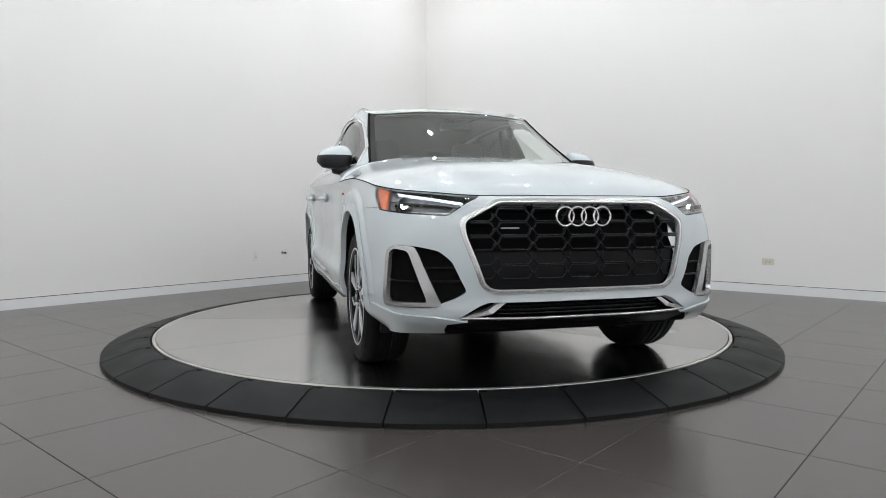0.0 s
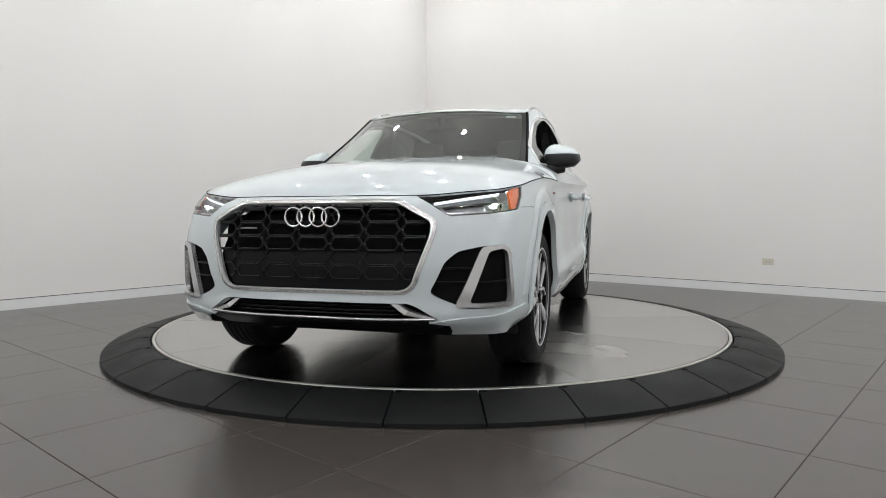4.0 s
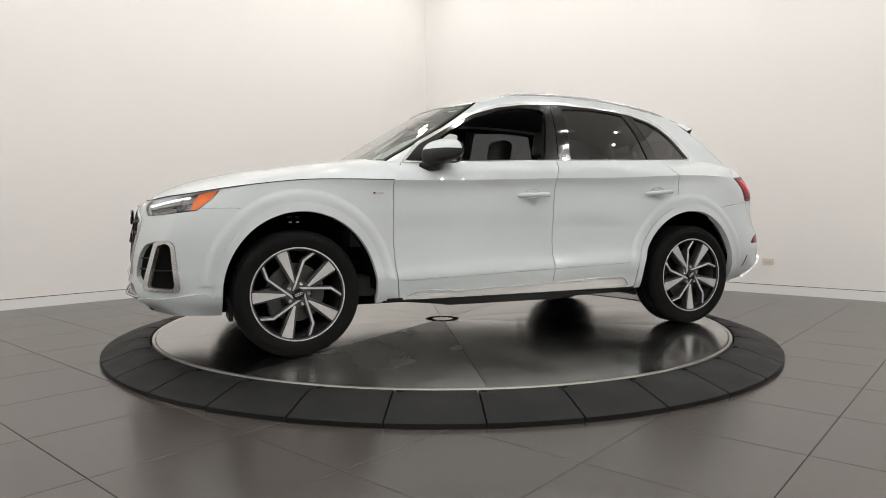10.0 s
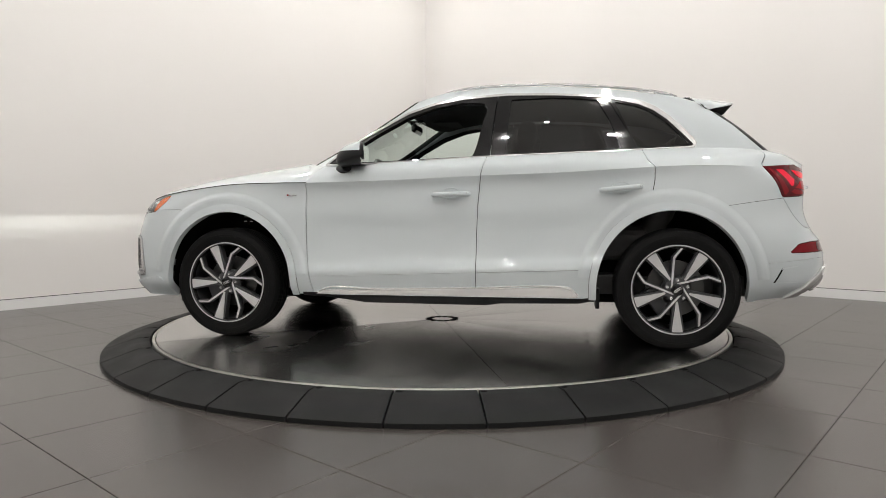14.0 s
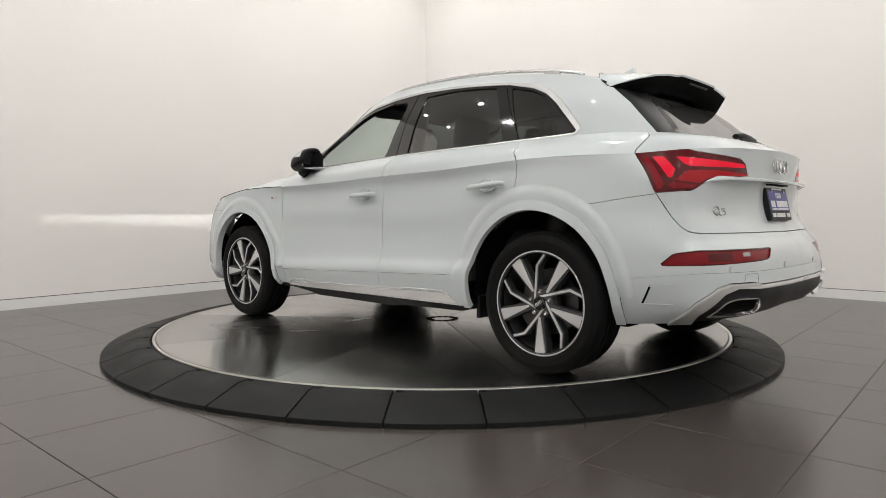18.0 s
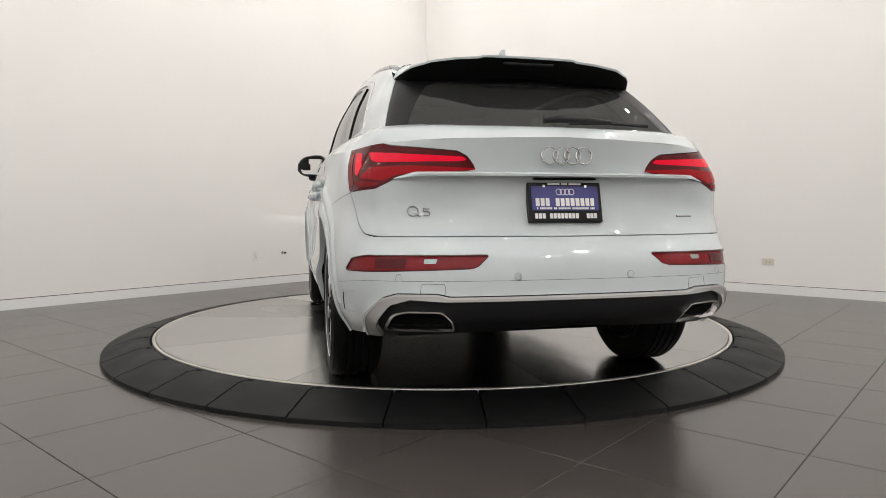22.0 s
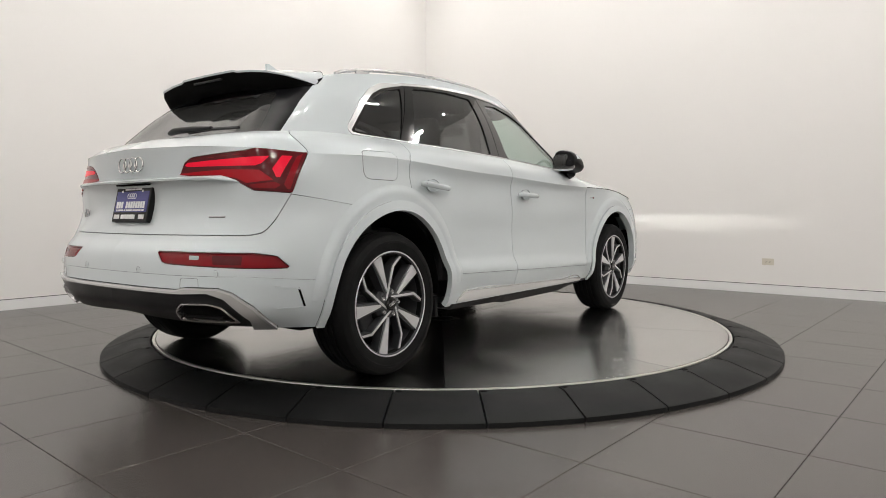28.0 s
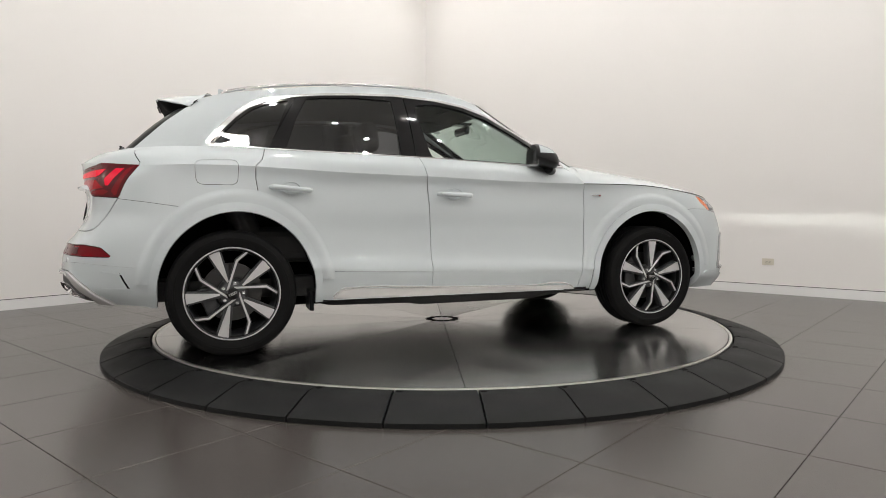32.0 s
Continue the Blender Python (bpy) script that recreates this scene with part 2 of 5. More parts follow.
ROOM = Matrix.Translation((CORNER.x, CORNER.y, 0)) @ Matrix(((ALONG_L.x, ALONG_R.x, 0, 0), (ALONG_L.y, ALONG_R.y, 0, 0), (0, 0, 1, 0), (0, 0, 0, 1)))


def setting(name, bm, material, label, category):
    bmesh.ops.recalc_face_normals(bm, faces=bm.faces)
    me = bpy.data.meshes.new(name)
    bm.to_mesh(me)
    bm.free()
    me.materials.append(material)
    return tagged(new(name, me), label, category, kind="structure")


def room_box(a0, a1, b0, b1, z0, z1):
    bm = box(a0, a1, b0, b1, z0, z1)
    bmesh.ops.transform(bm, matrix=ROOM, verts=bm.verts)
    return bm


def build_room():
    T = 0.2
    setting("wall_west", room_box(0, SIDE + T, -T, 0, FLOOR + 0.102, CEIL), M_WALL, "plain white painted showroom wall above a white baseboard", "wall")
    setting("wall_north", room_box(-T, 0, -T, SIDE + T, FLOOR + 0.102, CEIL), M_WALL, "plain white painted showroom wall with an outlet near the floor", "wall")
    setting("wall_east", room_box(0, SIDE, SIDE, SIDE + T, FLOOR, CEIL), M_WALL, "plain white painted wall behind the viewer", "wall")
    setting("wall_south", room_box(SIDE, SIDE + T, 0, SIDE + T, FLOOR, CEIL), M_WALL, "plain white painted wall behind the viewer", "wall")
    setting("ceiling", room_box(-T, SIDE + T, -T, SIDE + T, CEIL, CEIL + T), M_CEIL, "flat white ceiling with recessed round lamps", "ceiling")
    # baseboards: the wall ends in a dark shadow joint above a flush white board
    for name, args in (("baseboard", (0.012, SIDE, -T, 0.012)), ("baseboard", (-T, 0.012, 0.0125, SIDE))):
        setting(name, room_box(*args, FLOOR, FLOOR + 0.094), M_BASE, "flat white baseboard under a dark shadow joint", "baseboard")
    for args in ((0.0, SIDE, -T, -0.004), (-T, -0.004, 0.0, SIDE)):
        setting("trim", room_box(*args, FLOOR + 0.094, FLOOR + 0.102), M_GROOVE, "dark shadow joint between wall and baseboard", "trim")


def build_floor():
    """Grout bed, with every tile a piece of its own."""
    S = 0.596
    a = radians(TURN)
    floor = setting("floor", room_box(-0.2, SIDE + 0.2, -0.2, SIDE + 0.2, FLOOR - 0.2, FLOOR - 0.004), M_GROUT, "dark grout bed of the grey tiled showroom floor", "floor")
    o = Vector((-1.189, -2.805))
    u, w = Vector((math.cos(a), math.sin(a))), Vector((-math.sin(a), math.cos(a)))
    h = S / 2 - 0.0016
    bm = box(-h, h, -h, h, -0.006, 0, 0.0012, 1)
    me = bpy.data.meshes.new("tile")
    bm.to_mesh(me)
    bm.free()
    me.materials.append(M_TILE)
    rest, count = [], 0
    for i in range(-16, 22):
        for j in range(-14, 22):
            c = o + u * (S * (i + 0.5)) + w * (S * (j + 0.5))
            q = ROOM.inverted() @ Vector((c.x, c.y, 0))
            if not (-h < q.x < SIDE + h and -h < q.y < SIDE + h) or c.length < RING_R - 0.6:
                continue
            near = c.y > -4.3 and abs(c.x) < (c.y + 4.95) * 0.72 + 0.6 and c.length < 4.6
            if near and count < 290:
                ob = new("tile", me)
                ob.parent = floor
                ob.matrix_basis = Matrix.Translation((c.x, c.y, FLOOR)) @ Matrix.Rotation(a, 4, "Z")
                count += 1
            else:
                rest.append(c)
    verts, faces = [], []
    for c in rest:
        k = len(verts)
        for sx, sy in ((-1, -1), (1, -1), (1, 1), (-1, 1)):
            p = c + u * (h * sx) + w * (h * sy)
            verts.append((p.x, p.y, FLOOR))
        for sx, sy in ((-1, -1), (1, -1), (1, 1), (-1, 1)):
            p = c + u * (h * sx) + w * (h * sy)
            verts.append((p.x, p.y, FLOOR - 0.006))
        faces.append((k, k + 1, k + 2, k + 3))
        faces += [(k + n, k + 4 + n, k + 4 + (n + 1) % 4, k + (n + 1) % 4) for n in range(4)]
    me = bpy.data.meshes.new("tile_field")
    me.from_pydata(verts, [], faces)
    me.materials.append(M_TILE)
    tagged(part("tile_field", me, None, floor), kind="stuff")


def build_lamps():
    bm = lathe([(0.061, 0.0), (0.086, 0.0), (0.088, -0.006), (0.080, -0.012), (0.059, -0.010), (0.057, 0.02)], 32, close=True)
    smooth(bm)
    first = thing("ceiling_lamp", "round white recessed ceiling downlight, lit", "ceiling lamp", group="recessed ceiling lamps", at=Matrix.Translation(room_point(0.95, 0.95, CEIL)))
    part("lamp_trim", bm, M_FIX, first)
    # a shallow dome that throws some light along the ceiling
    d = smooth(lathe([(0.058, 0.0), (0.056, -0.008), (0.048, -0.017), (0.033, -0.023), (0.016, -0.026), (0.0, -0.027)], 20), 60)
    part("diffuser", d, M_LAMP, first, "glowing white domed diffuser", Matrix.Translation((0, 0, -0.010)))
    for i in range(7):
        for j in range(7):
            if i + j:
                copy_thing(first, Matrix.Translation(room_point(0.95 + 1.75 * i, 0.95 + 1.75 * j, CEIL)))


def build_turntable():
    ring = thing("turntable_ring", "fixed black rubber ramp ring of wedge plates around the turntable", "turntable ring", at=Matrix.Translation((0, 0, 0)))
    # base collar under the plates
    part("collar", smooth(lathe([(DISC_R + 0.006, FLOOR), (RING_R - 0.012, FLOOR), (RING_R - 0.012, FLOOR + 0.004), (DISC_R + 0.03, -0.060), (DISC_R + 0.006, -0.060)], 128, close=True)), M_GAP, ring, "dark gap under the plates")
    N = 34
    first = None
    da = 2 * math.pi / N
    start = radians(-96.1)
    bm = bmesh.new()
    K = 8
    gap = 0.0045
    prof = [(DISC_R + 0.010, -0.03), (DISC_R + 0.010, -0.004), (DISC_R + 0.014, 0.0), (DISC_R + 0.09, -0.002), (RING_R - 0.012, FLOOR + 0.028), (RING_R, FLOOR + 0.022), (RING_R + 0.002, FLOOR + 0.001), (RING_R - 0.03, FLOOR + 0.001)]
    rows = []
    for k in range(K + 1):
        row = []
        for r, z in prof:
            g = gap / r
            ang = -da / 2 + g + (da - 2 * g) * k / K
            row.append(bm.verts.new((r * math.cos(ang), r * math.sin(ang), z)))
        rows.append(row)
    for p, q in zip(rows, rows[1:]):
        for i in range(len(prof)):
            bm.faces.new((p[i], q[i], q[(i + 1) % len(prof)], p[(i + 1) % len(prof)]))
    bm.faces.new(rows[0])
    bm.faces.new(list(reversed(rows[-1])))
    bmesh.ops.recalc_face_normals(bm, faces=bm.faces)
    smooth(bm, 25)
    me = bpy.data.meshes.new("ramp_plate")
    bm.to_mesh(me)
    bm.free()
    me.materials.append(M_RING)
    screw = lathe([(0.0, 0.0015), (0.012, 0.0015), (0.016, 0.0), (0.016, -0.004)], 12)
    sm = bpy.data.meshes.new("screw")
    screw.to_mesh(sm)
    screw.free()
    sm.materials.append(M_GAP)
    for i in range(N):
        ang = start + da * (i + 0.5)
        ob = new("ramp_plate", me)
        ob.parent = ring
        ob.matrix_basis = Matrix.Rotation(ang, 4, "Z")
        s = new("screw", sm)
        s.parent = ob
        s.matrix_basis = Matrix.Translation(((DISC_R + 0.035) * math.cos(-da / 2 + 0.012), (DISC_R + 0.035) * math.sin(-da / 2 + 0.012), 0.0))
    disc = thing("turntable_disc", "turning round brushed steel turntable platform of wedge plates", "turntable")
    edge = smooth(lathe([(DISC_R - 0.022, -0.004), (DISC_R - 0.020, -0.0005), (DISC_R - 0.002, -0.0005), (DISC_R, -0.006), (DISC_R, -0.05), (DISC_R - 0.022, -0.05)], 160, close=True), 30)
    part("rim_edge", edge, M_EDGE, disc, "bright steel edge")
    part("under_plate", smooth(lathe([(0.0, -0.008), (DISC_R - 0.03, -0.008), (DISC_R - 0.03, -0.03), (0.0, -0.03)], 96)), M_GAP, disc, "dark bed under the plates")
    W8 = 10
    half = math.pi / W8
    g0, g1, rin, rout = 0.0016 / 0.13, 0.0016 / DISC_R, 0.13, DISC_R - 0.026
    arc = [(rout * math.cos(-half + g1 + (2 * half - 2 * g1) * k / 24), rout * math.sin(-half + g1 + (2 * half - 2 * g1) * k / 24)) for k in range(25)]
    arc += [(rin * math.cos(half - g0 - (2 * half - 2 * g0) * k / 12), rin * math.sin(half - g0 - (2 * half - 2 * g0) * k / 12)) for k in range(13)]
    bm = prism(arc, 0.006, m=Matrix.Translation((0, 0, -0.006)))
    me = bpy.data.meshes.new("disc_plate")
    bm.to_mesh(me)
    bm.free()
    me.materials.append(M_DISC)
    for i in range(W8):
        ob = new("disc_plate", me)
        ob.parent = disc
        ob.matrix_basis = Matrix.Rotation(2 * half * (i + 0.5) + radians(1), 4, "Z")
    part("hub_plate", smooth(lathe([(0.0, 0.0), (0.125, 0.0), (0.127, -0.002), (0.127, -0.006), (0.0, -0.006)], 64)), M_DISC, disc, "round steel hub plate")
    for k in range(12):
        a = 2 * math.pi * k / 12
        part("bolt_slot", lathe([(0.0, 0.003), (0.020, 0.003), (0.024, 0.0), (0.024, -0.004)], 12), M_GAP, disc, m=Matrix.Translation((0.10 * math.cos(a), 0.10 * math.sin(a), 0)))
    return disc


def build_wall_things():
    """Two outlets and a brass knob on the walls."""
    def on_wall(right, along, z):
        p = CORNER + (ALONG_R if right else ALONG_L) * along
        out = ALONG_L if right else ALONG_R
        sx = ALONG_R if right else -ALONG_L
        return Matrix(((sx.x, 0, out.x, p.x), (sx.y, 0, out.y, p.y), (0, 1, 0, z), (0, 0, 0, 1)))
    for right, along, z, w, h in ((True, 5.06, .263, .060, .036), (False, 3.16, .283, .036, .060)):
        ob = thing("wall_outlet", "small ivory plastic wall outlet" if right else "small white plastic wall outlet above the baseboard", "wall outlet", at=on_wall(right, along, z))
        part("cover_plate", smooth(prism(rounded([(-w, -h), (w, -h), (w, h), (-w, h)], .006), .007, .003, seg=2), 60), M_OUT if right else M_FIX, ob)
        for k in (-1, 1):
            cx, cy = (k * .020, 0) if w > h else (0, k * .020)
            face = part("socket", smooth(lathe([(0, .009), (.015, .009), (.016, .006)], 20)), M_OUT if right else M_FIX, ob, m=Matrix.Translation((cx, cy, 0)))
            for s in (-.0055, .0055):
                part("slot", box(s - .0012, s + .0012, -.005, .005, .0085, .0096) if w <= h else box(-.005, .005, s - .0012, s + .0012, .0085, .0096), M_GAP, face)
        part("screw", lathe([(0, .0085), (.003, .008), (.003, .006)], 10), M_BRIGHT, ob)
    ob = thing("door_stop", "small steel door stop with black rubber tip on the white wall", "door stop", at=on_wall(False, 2.76, .308))
    part("rose", smooth(lathe([(0, .006), (.012, .006), (.016, .0), (0, 0)], 20)), M_DISK, ob)
    part("stem", smooth(lathe([(.006, .0), (.006, .05), (0, .05)], 12)), M_EDGE, ob)
    part("tip", smooth(lathe([(0, .072), (.010, .070), (.014, .06), (.013, .05), (.006, .046)], 16)), M_RING, ob)


build_room()
build_lamps()
DISC = build_turntable()


# ---------------------------------------------------------------- car surfaces (x forward, y to the car's left, z up)
def hermite(rows, at, axis=0):
    """Smooth curve through rows at parameters at[0] (nodes), sampled at at[1]."""
    nodes, t = np.asarray(at[0], float), np.asarray(at[1], float)
    p = np.moveaxis(np.asarray(rows, float), axis, 0)
    h = np.diff(nodes)
    d = np.diff(p, axis=0) / h.reshape((-1,) + (1,) * (p.ndim - 1))
    m = np.empty_like(p)
    m[0], m[-1] = d[0], d[-1]
    w = (h[1:] / (h[1:] + h[:-1])).reshape((-1,) + (1,) * (p.ndim - 1))
    m[1:-1] = d[:-1] * w + d[1:] * (1 - w)
    i = np.clip(np.searchsorted(nodes, t, side="right") - 1, 0, len(h) - 1)
    sh = (-1,) + (1,) * (p.ndim - 1)
    hh = h[i].reshape(sh)
    s = ((t - nodes[i]) / h[i]).reshape(sh)
    out = (2 * s**3 - 3 * s**2 + 1) * p[i] + (s**3 - 2 * s**2 + s) * hh * m[i] + (3 * s**2 - 2 * s**3) * p[i + 1] + (s**3 - s**2) * hh * m[i + 1]
    return np.moveaxis(out, 0, axis)


def curve(points, n):
    p = np.asarray(points, float)
    s = np.concatenate([[0], np.cumsum(np.linalg.norm(np.diff(p, axis=0), axis=1))])
    return hermite(p, (s, np.linspace(0, s[-1], n)))


SIDE_X = [1.70, 1.48, 1.235, 0.95, 0.70, 0.15, -0.38, -0.95, -1.25, -1.53, -1.85]


def belt(front, side, rear, z):
    """One belt round the half car: front points, half widths at SIDE_X, rear points; heights by station."""
    xy = list(front) + list(zip(SIDE_X, side)) + list(rear)
    zs = np.interp(range(len(xy)), [a for a, _ in z], [b for _, b in z])
    return [(x, y, h) for (x, y), h in zip(xy, zs)]


B0 = belt([(2.07, 0), (2.06, .3), (2.02, .5), (1.95, .66), (1.855, .80)], [.80, .82, .83, .84, .865, .875, .875, .875, .86, .85, .82],
          [(-2.06, .80), (-2.25, .71), (-2.35, .58), (-2.41, .32), (-2.42, 0)], [(0, .285), (4, .265), (5, .26), (8, .285), (12, .29), (15, .285), (17, .315), (20, .345)])
B1 = belt([(2.15, 0), (2.14, .3), (2.09, .5), (2.015, .675), (1.92, .808)], [.885, .905, .915, .905, .89, .895, .895, .895, .90, .905, .875],
          [(-2.15, .83), (-2.31, .76), (-2.42, .58), (-2.465, .32), (-2.475, 0)], [(0, .335), (8, .335), (13, .34), (17, .39), (20, .40)])
B2 = belt([(2.135, 0), (2.13, .3), (2.09, .5), (2.025, .68), (1.935, .822)], [.900, .920, .93, .92, .914, .924, .925, .925, .924, .936, .902],
          [(-2.165, .853), (-2.335, .765), (-2.43, .58), (-2.472, .32), (-2.482, 0)], [(0, .43), (8, .41), (9, .42), (12, .465), (17, .49), (20, .50)])
B3 = belt([(2.145, 0), (2.135, .3), (2.098, .5), (2.02, .68), (1.925, .828)], [.903, .926, .935, .920, .899, .895, .893, .896, .916, .941, .905],
          [(-2.168, .857), (-2.325, .77), (-2.415, .58), (-2.455, .32), (-2.468, 0)], [(0, .55), (8, .515), (9, .50), (10, .53), (12, .552), (14, .58), (17, .61), (20, .62)])
B4 = belt([(2.13, 0), (2.118, .3), (2.082, .5), (2.005, .68), (1.905, .830)], [.901, .925, .935, .918, .889, .884, .883, .886, .912, .940, .902],
          [(-2.155, .850), (-2.28, .765), (-2.355, .58), (-2.39, .32), (-2.405, 0)], [(0, .68), (20, .70)])
B5 = belt([(2.105, 0), (2.09, .3), (2.058, .5), (1.972, .68), (1.87, .822)], [.888, .911, .925, .910, .893, .889, .889, .890, .905, .930, .892],
          [(-2.13, .833), (-2.245, .765), (-2.30, .58), (-2.346, .32), (-2.360, 0)], [(0, .79), (6, .80), (20, .80)])
B6 = belt([(2.07, 0), (2.055, .3), (2.018, .5), (1.938, .67), (1.835, .802)], [.862, .890, .902, .897, .890, .886, .886, .886, .890, .898, .866],
          [(-2.10, .828), (-2.225, .765), (-2.30, .58), (-2.346, .32), (-2.353, 0)], [(0, .852), (3, .86), (5, .885), (7, .93), (9, .945), (12, .985), (14, 1.01), (17, .975), (20, .945)])
B7 = belt([(2.03, 0), (2.02, .3), (1.985, .5), (1.91, .66), (1.80, .785)], [.845, .875, .893, .900, .905, .905, .905, .905, .905, .90, .862],
          [(-2.04, .806), (-2.185, .732), (-2.295, .58), (-2.366, .32), (-2.387, 0)],
          [(0, .876), (2, .878), (3, .893), (4, .908), (5, .925), (6, .958), (7, .985), (8, .994), (9, .994), (10, 1.004), (11, 1.024), (12, 1.040), (13, 1.055), (14, 1.067), (16, 1.064), (18, 1.084), (20, 1.098)])
# glass base line from the windscreen's centre round to the rear window's centre
G0 = [(.835, 0, 1.146), (.812, .35, 1.141), (.752, .60, 1.127), (.708, .70, 1.118), (.62, .778, 1.106), (.15, .828, 1.118), (-.38, .838, 1.140), (-.95, .822, 1.156),
      (-1.25, .788, 1.167), (-1.53, .748, 1.180), (-1.85, .712, 1.180), (-2.0, .690, 1.170), (-2.078, .672, 1.163), (-2.115, .55, 1.168), (-2.125, .3, 1.172), (-2.13, 0, 1.173)]
# the roof's edge, by the same stations
G2 = [(.19, 0, 1.533), (.165, .32, 1.526), (.105, .53, 1.514), (.05, .60, 1.520), (-.10, .625, 1.560), (-.30, .635, 1.583), (-.55, .635, 1.592), (-.95, .625, 1.582),
      (-1.2, .61, 1.560), (-1.42, .595, 1.532), (-1.62, .578, 1.498), (-1.70, .57, 1.473), (-1.775, .54, 1.450), (-1.77, .42, 1.470), (-1.73, .25, 1.485), (-1.72, 0, 1.490)]


def nodes_of(rows):
    a = np.asarray(rows, float)
    s = np.linalg.norm(np.diff(a, axis=1), axis=2).mean(0)
    return np.concatenate([[0], np.cumsum(s)])


class Surf:
    """A piece of the car's skin: points, outward normals, polygons."""

    def __init__(self, v, n, f):
        self.v, self.n, self.f = v, n, f

    def clip(self, field):
        """Keeps the part where the field (a number per point) is positive."""
        field = np.asarray(field, float)
        v, n, faces = [tuple(p) for p in self.v], [tuple(p) for p in self.n], []
        pos = field > 0
        cut = {}
        V, N = self.v, self.n
        for f in self.f:
            k = [pos[i] for i in f]
            if all(k):
                faces.append(f)
                continue
            if not any(k):
                continue
            out = []
            for a, b in zip(f, f[1:] + f[:1]):
                if pos[a]:
                    out.append(a)
                if pos[a] != pos[b]:
                    key = (a, b) if a < b else (b, a)
                    if key not in cut:
                        t = field[key[0]] / (field[key[0]] - field[key[1]])
                        cut[key] = len(v)
                        v.append(tuple(V[key[0]] + (V[key[1]] - V[key[0]]) * t))
                        n.append(tuple(N[key[0]] + (N[key[1]] - N[key[0]]) * t))
                    out.append(cut[key])
            if len(out) > 2:
                faces.append(tuple(out))
        used = sorted({i for f in faces for i in f})
        re = {i: k for k, i in enumerate(used)}
        v, n = np.array([v[i] for i in used]).reshape(-1, 3), np.array([n[i] for i in used]).reshape(-1, 3)
        return Surf(v, n, [tuple(re[i] for i in f) for f in faces])

    def moved(self, d):
        return Surf(self.v + self.n * d, self.n, self.f)

    def join(self, other):
        k = len(self.v)
        return Surf(np.concatenate([self.v, other.v]), np.concatenate([self.n, other.n]), self.f + [tuple(i + k for i in f) for f in other.f])


def grid_surf(g):
    """A grid of points (rows upward, columns along) as a Surf whose normals point outward."""
    nu, nv = g.shape[1], g.shape[0]
    du, dv = np.gradient(g, axis=1), np.gradient(g, axis=0)
    n = np.cross(du, dv)
    n /= np.linalg.norm(n, axis=2, keepdims=True) + 1e-12
    c = np.array([0, 0, 0.75])
    mid = g.reshape(-1, 3) - c
    flip = (n.reshape(-1, 3) * mid).sum() < 0
    if flip:
        n = -n
    faces = []
    for j in range(nv - 1):
        for i in range(nu - 1):
            a = j * nu + i
            q = (a, a + 1, a + nu + 1, a + nu)
            faces.append(q[::-1] if flip else q)
    return Surf(g.reshape(-1, 3), n.reshape(-1, 3), faces)


def loft(rows, nu, nv, sharp=()):
    rows = np.asarray(rows, float)
    u = nodes_of(rows)
    r = hermite(rows, (u, np.linspace(0, u[-1], nu)), axis=1)
    w = nodes_of(np.moveaxis(rows, 0, 1))
    return grid_surf(hermite(r, (w, np.linspace(0, w[-1], nv)), axis=0))


def crown(centre, edge, front, rear, nu, nv, power):
    """A hood or roof: rows from the centre line to the edge line, with the front and rear rows given."""
    c, e = curve(centre, nu), curve(edge, nu)
    v = np.linspace(0, 1, nv)
    g = np.empty((nv, nu, 3))
    base = lambda a, b: np.stack([a[0] + (b[0] - a[0]) * v, a[1] + (b[1] - a[1]) * v, a[2] + (b[2] - a[2]) * v**power], 1)
    ff, rr = curve(front, nv) - base(c[0], e[0]), curve(rear, nv) - base(c[-1], e[-1])
    for i in range(nu):
        s = i / (nu - 1)
        g[:, i] = base(c[i], e[i]) + ff * (1 - s)**3 + rr * s**3
    return grid_surf(g)


def poly_sdf(p, poly):
    """Signed distance to a closed outline, positive inside. p: n x 2."""
    p, q = np.asarray(p, float), np.asarray(poly, float)
    d = np.full(len(p), 1e9)
    inside = np.zeros(len(p), bool)
    for a, b in zip(q, np.roll(q, -1, axis=0)):
        e = b - a
        w = p - a
        t = np.clip((w @ e) / (e @ e + 1e-12), 0, 1)
        d = np.minimum(d, np.linalg.norm(w - t[:, None] * e, axis=1))
        c = (a[1] > p[:, 1]) != (b[1] > p[:, 1])
        with np.errstate(divide="ignore", invalid="ignore"):
            xx = (b[0] - a[0]) * (p[:, 1] - a[1]) / (b[1] - a[1]) + a[0]
        inside ^= c & (p[:, 0] < xx)
    return np.where(inside, d, -d)


def rounded(poly, r, n=4):
    """An outline with its corners rounded."""
    q = np.asarray(poly, float)
    out = []
    for i, p in enumerate(q):
        a, b = q[i - 1] - p, q[(i + 1) % len(q)] - p
        la, lb = np.linalg.norm(a), np.linalg.norm(b)
        k = min(r, la * 0.45, lb * 0.45)
        s, e = p + a / la * k, p + b / lb * k
        for t in np.linspace(0, 1, n + 1):
            out.append((1 - t)**2 * s + 2 * t * (1 - t) * p + t**2 * e)
    return np.array(out)


SKIN = loft([B0, B1, B2, B3, B4, B5, B6, B7], 320, 56)
MID = [tuple((np.array(a) + np.array(b)) / 2 + np.array(k)) for a, b, k in zip(B7[9:], G0[4:], [(0, .022, 0)] * 7 + [(-.01, .018, 0.01)] * 2 + [(-.02, 0, .012)] * 3)]
SHOULDER = loft([B7[9:], MID, G0[4:]], 170, 10)


